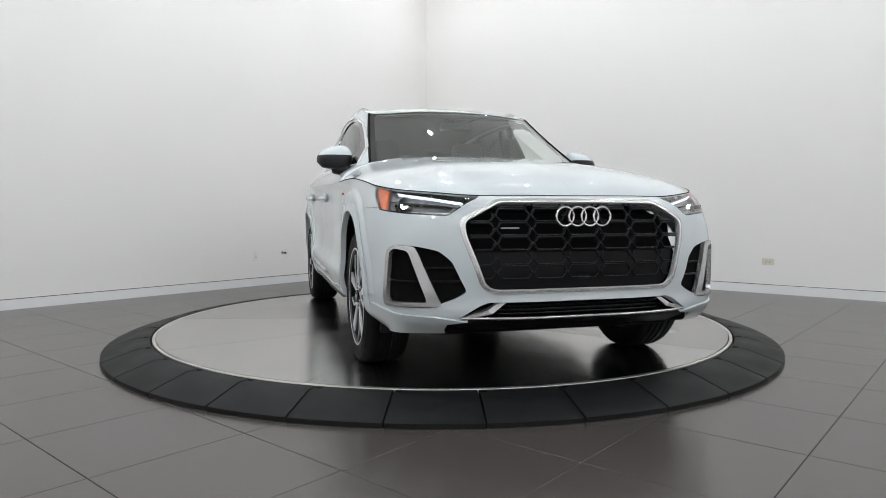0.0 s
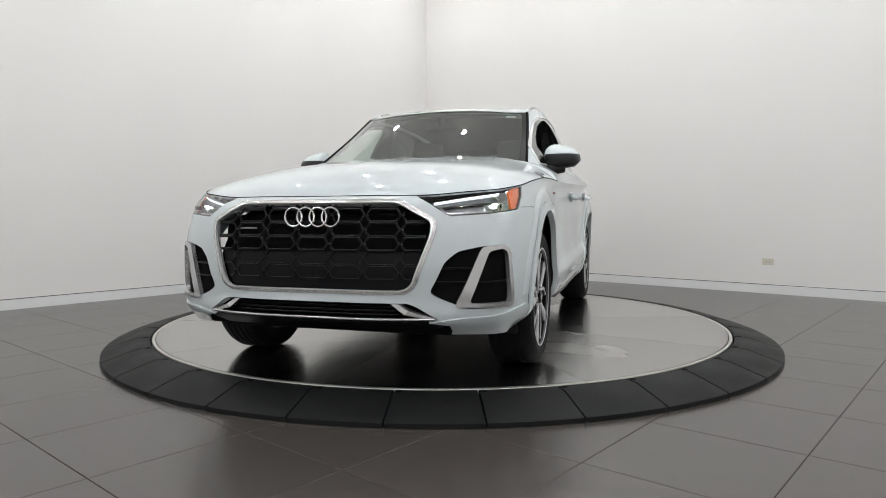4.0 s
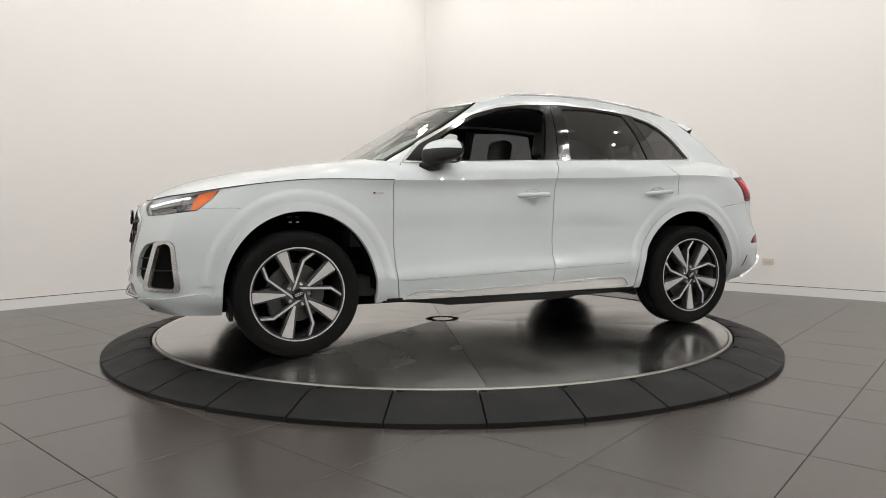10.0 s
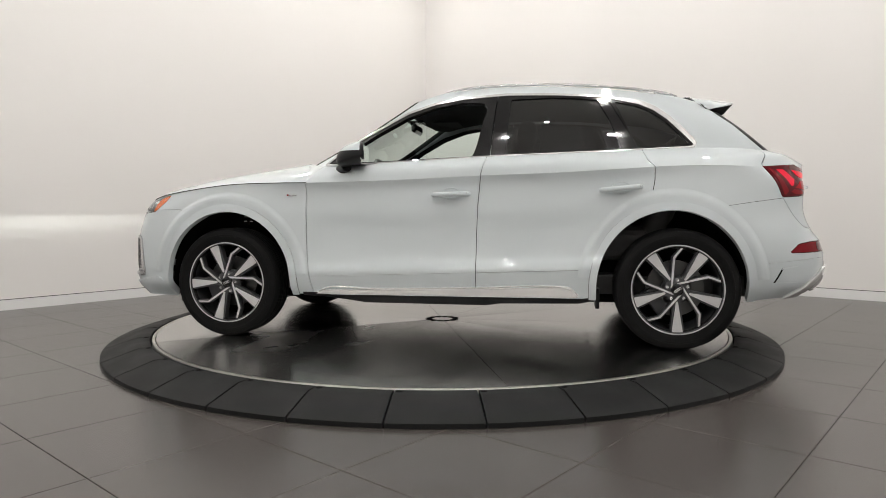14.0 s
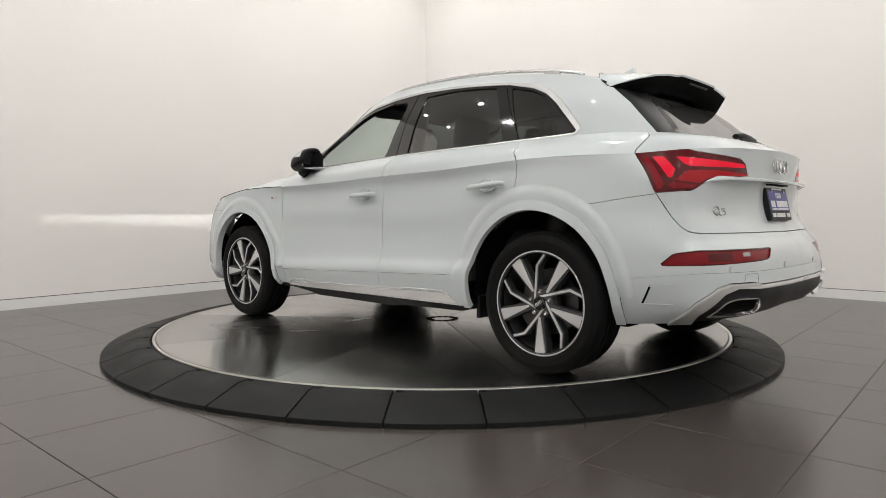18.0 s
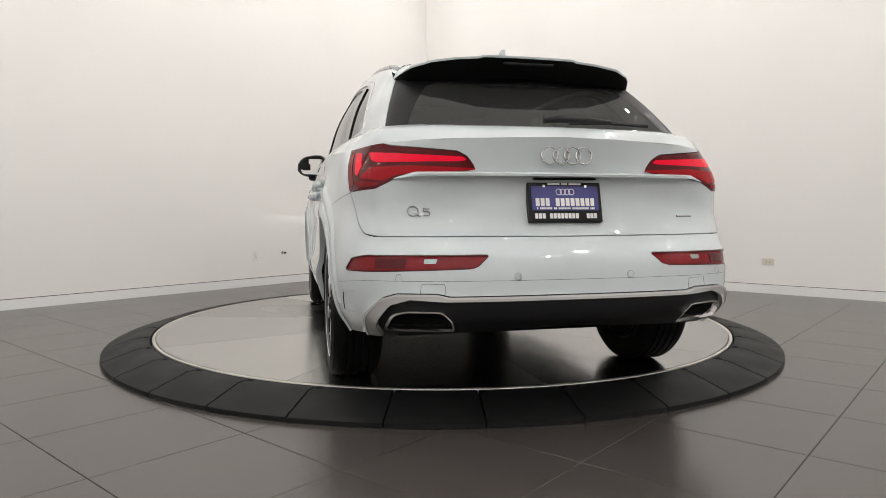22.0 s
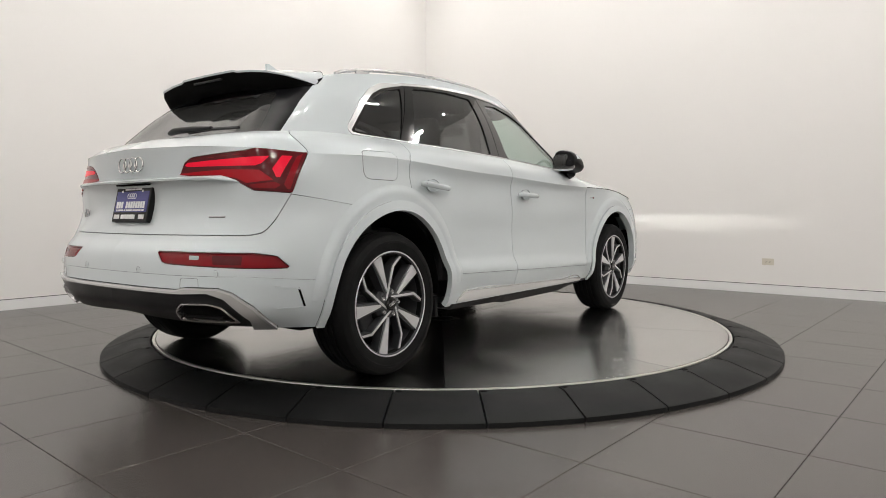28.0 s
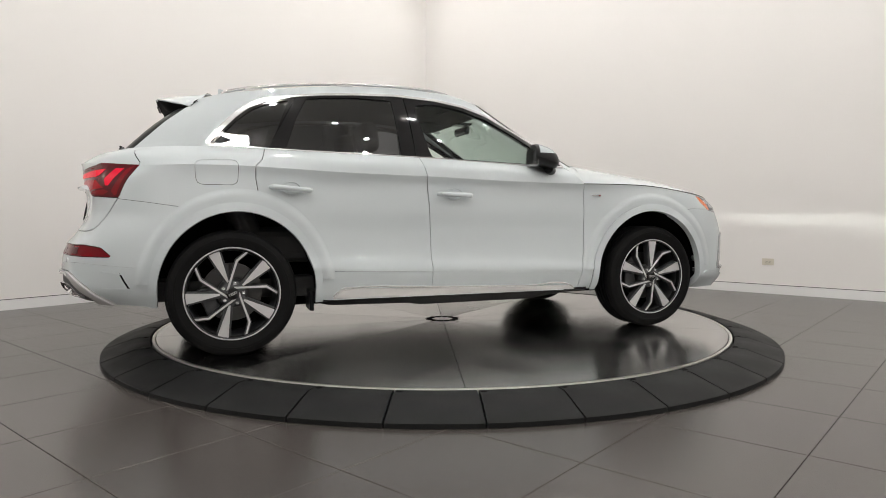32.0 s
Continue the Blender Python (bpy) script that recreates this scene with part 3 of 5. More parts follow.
def bulge(x):
    """How far the glass swells between its base and the roof's edge, by station."""
    for least, k in ((.79, (.004, 0, .001)), (.5, (-.006, -.005, -.004)), (0, (0, .008, 0)), (-1.1, (0, .026, 0)), (-1.4, (0, .020, 0)), (-1.9, (0, .018, 0)), (-2.09, (0, .011, .006))):
        if x > least:
            return np.array(k)
    return np.array((-.012, 0, .010))


G1 = [tuple((np.array(a) + np.array(b)) / 2 + bulge(a[0])) for a, b in zip(G0, G2)]
HOUSE = loft([G0, G1, G2], 300, 26)
HOOD = crown([(2.03, 0, .876), (1.98, 0, .918), (1.88, 0, .970), (1.65, 0, 1.041), (1.30, 0, 1.098), (.855, 0, 1.151)], B7[4:10], B7[:5],
             [(.855, 0, 1.151), (.835, .4, 1.144), (.77, .66, 1.122), (.71, .82, 1.06), (.70, .905, .994)], 70, 44, 3.8)
COWL_A, COWL_B, COWL_C = np.array((.77, .66, 1.122)), np.array(G0[4]), np.array(B7[9])


def cowl_corner(n=16):
    """The painted corner between hood, door and windscreen pillar."""
    low = curve([tuple(COWL_A), (.71, .82, 1.06), tuple(COWL_C)], n)
    top = curve([tuple(COWL_A), (.712, .70, 1.119), tuple(COWL_B)], n)
    end = curve([tuple(COWL_C), MID[0], tuple(COWL_B)], n)
    g = np.empty((n, n, 3))
    for j, t in enumerate(np.linspace(0, 1, n)):
        for i, s in enumerate(np.linspace(0, 1, n)):
            g[j, i] = low[i] * (1 - t) + top[i] * t + (end[j] - (COWL_C * (1 - t) + COWL_B * t)) * s
    return grid_surf(g)


COWL = cowl_corner()
ROOF = crown([(.19, 0, 1.533), (0, 0, 1.580), (-.45, 0, 1.613), (-.95, 0, 1.606), (-1.4, 0, 1.56), (-1.72, 0, 1.49)], G2[3:13], G2[:4], G2[12:][::-1], 70, 24, 3.0)


# ---------------------------------------------------------------- car parts
CAR = thing("car", "white SUV with lit lamps and an open driver's window", "car")


def skin_mesh(name, s, side=1, thick=0.0):
    """A mesh from a piece of skin; side -1 mirrors it; thick gives it an inner face and edge."""
    v, n, f = s.v.copy(), s.n.copy(), list(s.f)
    base = len(f)
    if thick:
        k = len(v)
        edges = {(a, b) for q in f for a, b in zip(q, q[1:] + q[:1])}
        rim = [(b, a, a + k, b + k) for a, b in sorted(edges) if (b, a) not in edges]
        f = f + [tuple(i + k for i in reversed(q)) for q in s.f] + rim
        v, n = np.concatenate([v, v - s.n * thick]), np.concatenate([n, -n])
    if side < 0:
        v, n = v * (1, -1, 1), n * (1, -1, 1)
        f = [tuple(reversed(q)) for q in f]
    me = bpy.data.meshes.new(name)
    me.from_pydata([tuple(p) for p in v], [], f)
    me.polygons.foreach_set("use_smooth", [i < 2 * base for i in range(len(f))] if thick else [True] * len(f))
    ln = []
    for i, q in enumerate(f):
        ln += [tuple(n[j]) for j in q] if not thick or i < 2 * base else [(0, 0, 0)] * len(q)
    me.normals_split_custom_set(ln)
    return me


def skin_part(name, s, material, parent=None, label="", sides=(1, -1), thick=0.0):
    return [part(name, skin_mesh(name, s, d, thick), material, parent or CAR, label) for d in sides]


def fine(s, keep, k):
    """The quads of s whose middle passes keep, cut k times finer."""
    v, n, f = [], [], []
    t = np.linspace(0, 1, k + 1)
    for q in s.f:
        if len(q) != 4:
            continue
        P, N = s.v[list(q)], s.n[list(q)]
        if not keep(P.mean(0)):
            continue
        b = len(v)
        for i in t:
            for j in t:
                w = np.array([(1 - i) * (1 - j), (1 - i) * j, i * j, i * (1 - j)])
                v.append(w @ P)
                n.append(w @ N)
        f += [(b + i * (k + 1) + j, b + i * (k + 1) + j + 1, b + (i + 1) * (k + 1) + j + 1, b + (i + 1) * (k + 1) + j) for i in range(k) for j in range(k)]
    v, n = np.array(v), np.array(n)
    key = np.round(v, 6)
    _, first, inv = np.unique(key, axis=0, return_index=True, return_inverse=True)
    inv = inv.ravel()
    n = n[first] / np.linalg.norm(n[first], axis=1, keepdims=True)
    return Surf(v[first], n, [tuple(int(inv[i]) for i in q) for q in f])


def field(s, poly, kind):
    """Signed distance inside an outline; kind: xz and yz plain, fw and rw wrap round the front and rear corners."""
    x, y, z = s.v.T
    c = {"xz": x, "yz": y, "fw": x - y, "rw": x + y}[kind]
    d = poly_sdf(np.stack([c, z], 1), poly)
    if kind == "fw":
        d = np.where(x > 1.3, d, -1)
    if kind == "rw":
        d = np.where(x < -1.6, d, -1)
    return d


def split(s, f, gap=0.0022):
    return s.clip(f - gap), s.clip(-f - gap)


def arch_field(s, cx, grow=0.0):
    """Positive inside a wheel arch."""
    x, z = s.v[:, 0] - cx, s.v[:, 2] - 0.36
    z = np.where(z < 0, z * 0.35, z)
    return (1 - np.sqrt((x / (0.425 + grow))**2 + (z / (0.453 + grow * 1.1))**2)) * 0.425


AX_F, AX_R = 1.235, -1.515
# outlines (metres)
P_HEADLIGHT = [(1.545, .90), (1.545, .866), (1.476, .822), (1.41, .786), (1.14, .797), (.911, .815), (.828, .88), (.795, .935), (.80, .97)]
P_GRILLE = rounded([(-.2, .861), (.392, .861), (.562, .770), (.556, .70), (.478, .475), (.43, .447), (-.2, .447)], .03)
P_GRILLE_IN = rounded([(-.2, .842), (.385, .842), (.538, .761), (.534, .70), (.459, .488), (.420, .465), (-.2, .465)], .025)
P_FOG = rounded([(1.545, .455), (1.46, .586), (1.38, .632), (1.24, .652), (1.095, .660), (1.040, .640), (1.003, .413), (1.02, .390), (1.323, .385), (1.48, .428)], .02)
P_BLADE = rounded([(1.408, .392), (1.236, .652), (1.095, .660), (1.040, .638), (1.003, .413), (1.02, .390)], .03)
P_BLADE_IN = rounded([(1.322, .409), (1.194, .632), (1.100, .643), (1.066, .626), (1.040, .423), (1.056, .406)], .025)
P_INTAKE = [(-.2, .409), (.444, .409), (.482, .395), (.585, .331), (-.2, .335)]
P_LIP = [(-.2, .333), (.588, .329), (.635, .300), (.66, .2), (-.2, .2)]
P_TAIL = [(-1.195, 1.10), (-1.195, 1.066), (-1.28, .885), (-1.50, .894), (-1.60, .932), (-1.70, .951), (-1.982, .966), (-1.945, 1.020), (-1.90, 1.040), (-1.55, 1.066), (-1.40, 1.10)]
P_GATE = [(-1.285, .885), (-1.375, .775), (-1.42, .735), (-1.46, .716), (-1.53, .708), (-2.7, .704), (-2.7, 1.35), (-1.335, 1.35), (-1.315, 1.155), (-1.19, 1.07)]
P_RFOG = [(-1.285, .568), (-1.365, .622), (-1.50, .637), (-2.108, .639), (-2.068, .594), (-2.04, .587), (-1.65, .577)]
P_SILVER = [(-1.385, .20), (-1.385, .315), (-1.50, .414), (-1.62, .475), (-1.70, .492), (-1.90, .492), (-1.955, .481), (-2.8, .481), (-2.8, .464), (-1.94, .464), (-1.765, .472), (-1.665, .450), (-1.53, .36), (-1.49, .20)]
P_DIFFUSER = [(-1.495, .20), (-1.532, .357), (-1.665, .448), (-1.765, .470), (-1.94, .462), (-2.8, .462), (-2.8, .20)]
SEAM_A = [(.665, .2), (.667, .29), (.685, .41), (.699, .516), (.707, .654), (.705, .863), (.702, .994), (.69, 1.03), (.655, 1.068), (.60, 1.12)]
SEAM_B = [(-.378, .2), (-.378, .29), (-.38, .653), (-.39, .859), (-.40, .962), (-.41, 1.047), (-.437, 1.138), (-.445, 1.25)]
SEAM_C = [(-1.34, 1.25), (-1.358, 1.162), (-1.377, 1.102), (-1.414, 1.067), (-1.415, .992), (-1.399, .89), (-1.384, .845)]
LIP_R = [(-1.351, .825), (-1.251, .755), (-1.151, .653), (-1.068, .482), (-1.047, .29), (-1.047, .2)]
P_FRONT_DOOR = SEAM_A + SEAM_B[::-1]
P_REAR_DOOR = SEAM_B + SEAM_C + LIP_R
P_FENDER = SEAM_A[:-2] + [(.69, 1.2), (1.95, 1.2), (1.95, .822), (1.59, .829), (1.4, .80), (1.235, .5), (1.235, .2)]
P_QUARTER = SEAM_C + LIP_R + [(-1.515, .2), (-1.515, .6), (-1.80, .836), (-1.977, .862), (-2.125, .881), (-2.45, .881), (-2.45, 1.25)]


def build_shell():
    rest = SKIN
    for cx in (AX_F, AX_R):
        rest = rest.clip(-arch_field(rest, cx))
    # dark inner shell behind all shut lines
    shell = rest
    for poly, kind in ((P_HEADLIGHT, "fw"), (P_FOG, "fw"), (P_GRILLE, "yz"), (P_INTAKE, "yz"), (P_TAIL, "rw")):
        f = field(shell, poly, kind)
        shell = shell.clip(-(np.where(shell.v[:, 0] > 1.3, f, -1) if kind == "yz" else f) - 0.01)
    skin_part("inner_shell", shell.moved(-0.018), M_WELL, label="dark inner body shell")
    skin_part("inner_shell", SHOULDER.moved(-0.012), M_WELL, label="dark inner body shell")
    front = lambda s, f: np.where(s.v[:, 0] > 1.3, f, -1)
    for poly in (P_HEADLIGHT, P_FOG):
        rest = rest.clip(-field(rest, poly, "fw") - 0.0015)
    for poly in (P_GRILLE, P_INTAKE, P_LIP):
        rest = rest.clip(-front(rest, field(rest, poly, "yz")) - 0.001)
    for poly in (P_TAIL, P_RFOG, P_SILVER, P_DIFFUSER):
        rest = rest.clip(-field(rest, poly, "rw") - (0.004 if poly is P_SILVER else 0.0015))
    up = SHOULDER
    gate, rest = split(rest, field(rest, P_GATE, "rw"))
    gate2, up = split(up, field(up, P_GATE, "rw"))
    fd, rest = split(rest, field(rest, P_FRONT_DOOR, "xz"))
    fd2, up = split(up, field(up, P_FRONT_DOOR, "xz"))
    rd, rest = split(rest, field(rest, P_REAR_DOOR, "xz"))
    rd2, up = split(up, field(up, P_REAR_DOOR, "xz"))
    qt, rest = split(rest, field(rest, P_QUARTER, "xz"), 0.0012)
    fe, rest = split(rest, field(rest, P_FENDER, "xz"), 0.0010)
    fb = rest.clip(rest.v[:, 0] - 0.2)
    rb = rest.clip(-rest.v[:, 0] - 0.2)
    fe2 = up.clip(up.v[:, 0] - 0.2)
    qt2 = up.clip(-up.v[:, 0] - 0.9)
    skin_part("front_bumper", fb, M_PAINT, thick=0.035)
    skin_part("front_fender", fe.join(fe2), M_PAINT, thick=0.012)
    skin_part("cowl_corner", COWL, M_PAINT)
    # the seam between bumper cover and its lower part runs along the rear bumper
    line = lambda s: 0.541 - s.v[:, 2] - np.clip(s.v[:, 0] + 2.33, 0, 0.4) * 0.10
    lo, hi = split(rb, line(rb), 0.0006)
    skin_part("rear_bumper", hi, M_PAINT, thick=0.035)
    skin_part("bumper_skirt", lo, M_PAINT, thick=0.035)
    # fuel flap on the right only
    P_FLAP = rounded([(-1.735, 1.094), (-1.505, 1.098), (-1.512, .957), (-1.728, .960)], .035)
    for side in (1, -1):
        q = [qt, qt2]
        if side < 0:
            flaps = []
            for i in (0, 1):
                a, q[i] = split(q[i], field(q[i], P_FLAP, "xz"), 0.0013)
                flaps.append(a)
            part("fuel_flap", skin_mesh("fuel_flap", flaps[0].join(flaps[1]), -1), M_PAINT, CAR)
        part("rear_quarter", skin_mesh("rear_quarter", q[0].join(q[1]), side, 0.012), M_PAINT, CAR)
    low = lambda s: (0.419 + (0.256 - s.v[:, 0]) * 0.0345) - s.v[:, 2]
    doors = {}
    for side in (1, -1):
        for nm, a, b in (("front_door", fd, fd2), ("rear_door", rd, rd2)):
            hx, hz = (-.228, .918) if nm == "front_door" else (-1.2255, .944)
            t, m = split(a, low(a), 0.0012)
            m = m.clip(np.hypot((m.v[:, 0] - hx) / .051, (m.v[:, 2] - hz) / .0315) - 1)
            ob = part(nm, skin_mesh(nm, m.join(b), side, 0.012), M_PAINT, CAR)
            part("lower_trim", skin_mesh("lower_trim", t, side, 0.012), M_PAINT, ob)
            doors[nm, side] = ob
    for side in (1, -1):
        doors["gate", side] = part("tailgate_skin", skin_mesh("tailgate_skin", gate.join(gate2), side, 0.012), M_PAINT, CAR)
    # painted mouldings round the arches, in a soft bulge of the panels
    for cx in (AX_F, AX_R):
        s = fine(SKIN, lambda p: abs(p[0] - cx) < 0.62 and p[1] > 0.7 and p[2] < 1.0, 3)
        f = arch_field(s, cx, 0.115)
        # a soft rise, then a slope back in towards the moulding
        rise = np.clip(f / 0.026, 0, 1)
        rise = rise * rise * (3 - 2 * rise) * np.interp(f, [0.026, 0.034, 0.066], [1, 1, 0.08])
        n = s.n + 0.0
        for a, b, lift, m, nm in ((0.115, 0.0436, 0.008, M_PAINT, "arch_bulge"), (0.0442, 0.040, 0.0020, M_GAP, "shut_line"), (0.0425, 0.0, 0.012, M_PAINT, "arch_moulding")):
            band = Surf(s.v + s.n * (rise * lift + 0.0008)[:, None] if nm == "arch_bulge" else s.v + s.n * lift, n, s.f)
            band = band.clip(arch_field(s, cx, a))
            band = band.clip(-arch_field(band, cx, b))
            if nm == "arch_bulge":
                band = band.clip(band.v[:, 2] - 0.42)
                acc = np.zeros_like(band.v)
                for q in band.f:
                    P = band.v[list(q)]
                    k = np.cross(P[2] - P[0], P[-1] - P[1])
                    k = k if (k * band.n[q[0]]).sum() > 0 else -k
                    for i in q:
                        acc[i] += k
                band.n = acc / (np.linalg.norm(acc, axis=1, keepdims=True) + 1e-12)
                skin_part(nm, band, m, thick=0.003)
            else:
                skin_part(nm, band, m, thick=0.03 if m is M_PAINT else 0.001, label="" if m is M_PAINT else "fine dark gap round the moulding")
    # hood and its shut line
    skin_part("hood", HOOD, M_PAINT, thick=0.01)
    edge = curve(B7[:10], 90)
    for d in (1, -1):
        part("shut_line", tube([(x, d * (y + 0.0005), z + 0.0005) for x, y, z in edge], 0.0026, 6), M_GAP, CAR, "dark gap between hood and fender")
    return doors


# ---------------------------------------------------------------- greenhouse
W_TOP = [(.60, 1.112), (.479, 1.227), (.266, 1.346), (.089, 1.439), (-.091, 1.493), (-.271, 1.521), (-.541, 1.537), (-.81, 1.530), (-.99, 1.520),
         (-1.17, 1.504), (-1.346, 1.462), (-1.43, 1.423), (-1.509, 1.361), (-1.587, 1.280), (-1.655, 1.206), (-1.645, 1.192)]
W_BOT = [(-1.60, 1.188), (-1.487, 1.183), (-1.135, 1.167), (-.788, 1.156), (-.417, 1.144), (-.093, 1.129), (.257, 1.116), (.45, 1.110)]
P_SIDE = W_TOP + W_BOT
P_FGLASS = rounded([(.43, 1.120), (-.35, 1.147), (-.372, 1.209), (-.428, 1.452), (-.41, 1.488), (-.27, 1.500), (-.091, 1.470), (.087, 1.412), (.27, 1.318), (.40, 1.235)], .02)
P_RGLASS = rounded([(-.548, 1.158), (-.575, 1.506), (-.81, 1.514), (-.99, 1.505), (-1.10, 1.493), (-1.17, 1.36), (-1.237, 1.175), (-.9, 1.163)], .01)
P_QGLASS = rounded([(-1.20, 1.482), (-1.34, 1.449), (-1.42, 1.410), (-1.50, 1.347), (-1.57, 1.272), (-1.632, 1.205), (-1.5, 1.195), (-1.327, 1.184)], .015)
P_SCREEN = [(-.2, 1.0), (.72, 1.0), (.730, 1.10), (.719, 1.125), (.615, 1.508), (.60, 1.535), (-.2, 1.552)]
P_SCREEN_IN = [(-.2, 1.152), (.672, 1.134), (.580, 1.496), (.555, 1.508), (-.2, 1.530)]
P_BACK_IN = [(-.2, 1.177), (.592, 1.173), (.545, 1.27), (.475, 1.372), (.43, 1.392), (-.2, 1.42)]


def build_house(doors):
    H = HOUSE
    zone = lambda s, poly, lo, hi: np.where((s.v[:, 0] > lo) & (s.v[:, 0] < hi), field(s, poly, "yz"), -1)
    wide = lambda s: 0.013 * np.clip((-1.22 - s.v[:, 0]) / 0.1, 0, 1) * np.clip((s.v[:, 2] - 1.19) / 0.05, 0, 1)
    paint = H.clip(-field(H, P_SIDE, "xz") - 0.0125 - wide(H))
    paint = paint.clip(-zone(paint, P_SCREEN, -0.2, 3))
    back = lambda s: np.where(s.v[:, 0] < -1.6, np.interp(s.v[:, 2], [1.155, 1.326, 1.417, 1.445, 1.50], [-2.06, -1.888, -1.775, -1.735, -1.70]) - s.v[:, 0], -1)
    paint = paint.clip(-back(paint))
    skin_part("pillar", paint, M_PAINT, thick=0.03)
    # side windows: gloss black frames, chrome trim, glass
    F = fine(H, lambda p: p[1] > 0.5 and -1.75 < p[0] < 0.75, 3)
    frame_ = F.clip(field(F, P_SIDE, "xz"))
    for poly in (P_FGLASS, P_RGLASS, P_QGLASS):
        frame_ = frame_.clip(-field(frame_, poly, "xz"))
    for side in (1, -1):
        a = frame_.clip(frame_.v[:, 0] + 0.452 + (frame_.v[:, 2] - 1.14) * 0.09)
        b = frame_.clip(-(frame_.v[:, 0] + 0.458 + (frame_.v[:, 2] - 1.14) * 0.09))
        b, c = b.clip(b.v[:, 0] + 1.338 - (b.v[:, 2] - 1.17) * 0.55), b.clip(-(b.v[:, 0] + 1.342 - (b.v[:, 2] - 1.17) * 0.55))
        for s, owner in ((a, doors["front_door", side]), (b, doors["rear_door", side]), (c, CAR)):
            part("window_frame", skin_mesh("window_frame", s.moved(-0.001), side, 0.025), M_GLOSS, owner, "gloss black window frame")
        for poly, owner, m, nm in ((P_FGLASS, doors["front_door", side], M_GLASS, "window_glass"), (P_RGLASS, doors["rear_door", side], M_DARKGLASS, "window_glass"), (P_QGLASS, CAR, M_DARKGLASS, "quarter_glass")):
            if poly is P_FGLASS and side > 0:
                continue
            grown = F.clip(field(F, poly, "xz") + 0.004)
            part(nm, skin_mesh(nm, grown.moved(-0.008), side), m, owner, "clear greenish glass" if m is M_GLASS else "dark tinted glass").visible_shadow = False
    f = field(F, P_SIDE, "xz")
    trim = F.clip(f + 0.0115 + wide(F))
    trim = trim.clip(0.0025 - field(trim, P_SIDE, "xz"))
    skin_part("window_trim", trim.moved(0.004), M_SILVER, thick=0.009, label="bright aluminium window trim")
    # windscreen and rear window
    F = fine(H, lambda p: p[0] > -0.1 and p[1] < 0.8, 2)
    scr = F.clip(zone(F, P_SCREEN, -0.2, 3))
    inner = scr.clip(field(scr, P_SCREEN_IN, "yz"))
    skin_part("windscreen", inner.moved(-0.004), M_SCREEN, label="clear greenish windscreen glass")
    skin_part("windscreen_border", scr.clip(-field(scr, P_SCREEN_IN, "yz")).moved(-0.004), M_GLOSS, label="black glass border", thick=0.006)
    edge = scr.clip(0.010 - field(scr, P_SCREEN, "yz"))
    edge = edge.clip(np.minimum(edge.v[:, 2] - 1.112, edge.v[:, 1] - 0.56))
    for d in (1, -1):
        part("screen_moulding", skin_mesh("screen_moulding", edge.moved(0.003), d, 0.008), M_WELL, CAR, "black rubber moulding along the windscreen")
    F = fine(H, lambda p: p[0] < -1.6 and p[1] < 0.8, 2)
    bk = F.clip(back(F))
    inner = bk.clip(field(bk, P_BACK_IN, "yz"))
    skin_part("rear_window", inner.moved(-0.003), M_REARGLASS, label="dark tinted rear window, a little dusty")
    skin_part("rear_window_border", bk.clip(-field(bk, P_BACK_IN, "yz")).moved(-0.003), M_GRILLE, label="black glass border", thick=0.006)
    skin_part("roof", ROOF, M_PAINT, thick=0.02)
    skin_part("headliner", ROOF.moved(-0.045), M_HEAD)
    # roof spoiler with its black underside
    ys = [0, .1, .215, .237, .34, .45, .53, .56, .58, .595]
    tip = [(-1.965, 1.510), (-1.963, 1.510), (-1.960, 1.509), (-1.950, 1.504), (-1.945, 1.496), (-1.935, 1.480), (-1.885, 1.459), (-1.845, 1.447), (-1.80, 1.436), (-1.758, 1.424)]
    root = [(-1.60, 1.530), (-1.60, 1.530), (-1.61, 1.529), (-1.61, 1.528), (-1.62, 1.524), (-1.64, 1.519), (-1.66, 1.505), (-1.675, 1.482), (-1.70, 1.457), (-1.742, 1.430)]
    low = [(-1.85, 1.432), (-1.85, 1.432), (-1.848, 1.430), (-1.845, 1.422), (-1.83, 1.404), (-1.815, 1.384), (-1.81, 1.386), (-1.80, 1.394), (-1.785, 1.404), (-1.755, 1.418)]
    near = lambda x, y: ROOF.v[np.argsort((ROOF.v[:, 0] - x)**2 + (ROOF.v[:, 1] - y)**2)[:3], 2].mean()
    root = [(x, max(z, near(x, y) - 0.002) if y < .57 else z) for (x, z), y in zip(root, ys)]
    # seam between roof and tailgate
    for d in (1, -1):
        seam = curve([(x - .003, y * d, z + .0045) for (x, z), y in zip(root, ys)][5:], 30)
        part("shut_line", tube([tuple(p) for p in seam], 0.0012, 6), M_GAP, CAR, "thin dark gap between roof and tailgate")
    for d in (1, -1):
        rows_top = [[(r[0], d * y, r[1] + 0.004), ((r[0] + t[0]) / 2, d * y, (r[1] + t[1]) / 2 + 0.006), (t[0], d * y, t[1]), (t[0] + 0.004, d * y, t[1] - (0.009 if y < .5 else 0.006 if y < .57 else 0.003))] for y, t, r in zip(ys, tip, root)]
        rows_low = [[(t[0] + 0.004, d * y, t[1] - (0.009 if y < .5 else 0.006 if y < .57 else 0.003)), (t[0] * 0.55 + l[0] * 0.45, d * y, t[1] * 0.52 + l[1] * 0.48 - (0.02 if y < .55 else .004)), (l[0], d * y, l[1]), (l[0] + 0.05, d * y, l[1] + 0.05)] for y, t, l in zip(ys, tip, low)]
        for nm, rows, m, lab in (("spoiler", rows_top, M_PAINT, "white roof spoiler"), ("spoiler_underside", rows_low, M_WELL, "black spoiler underside")):
            bm = bmesh.new()
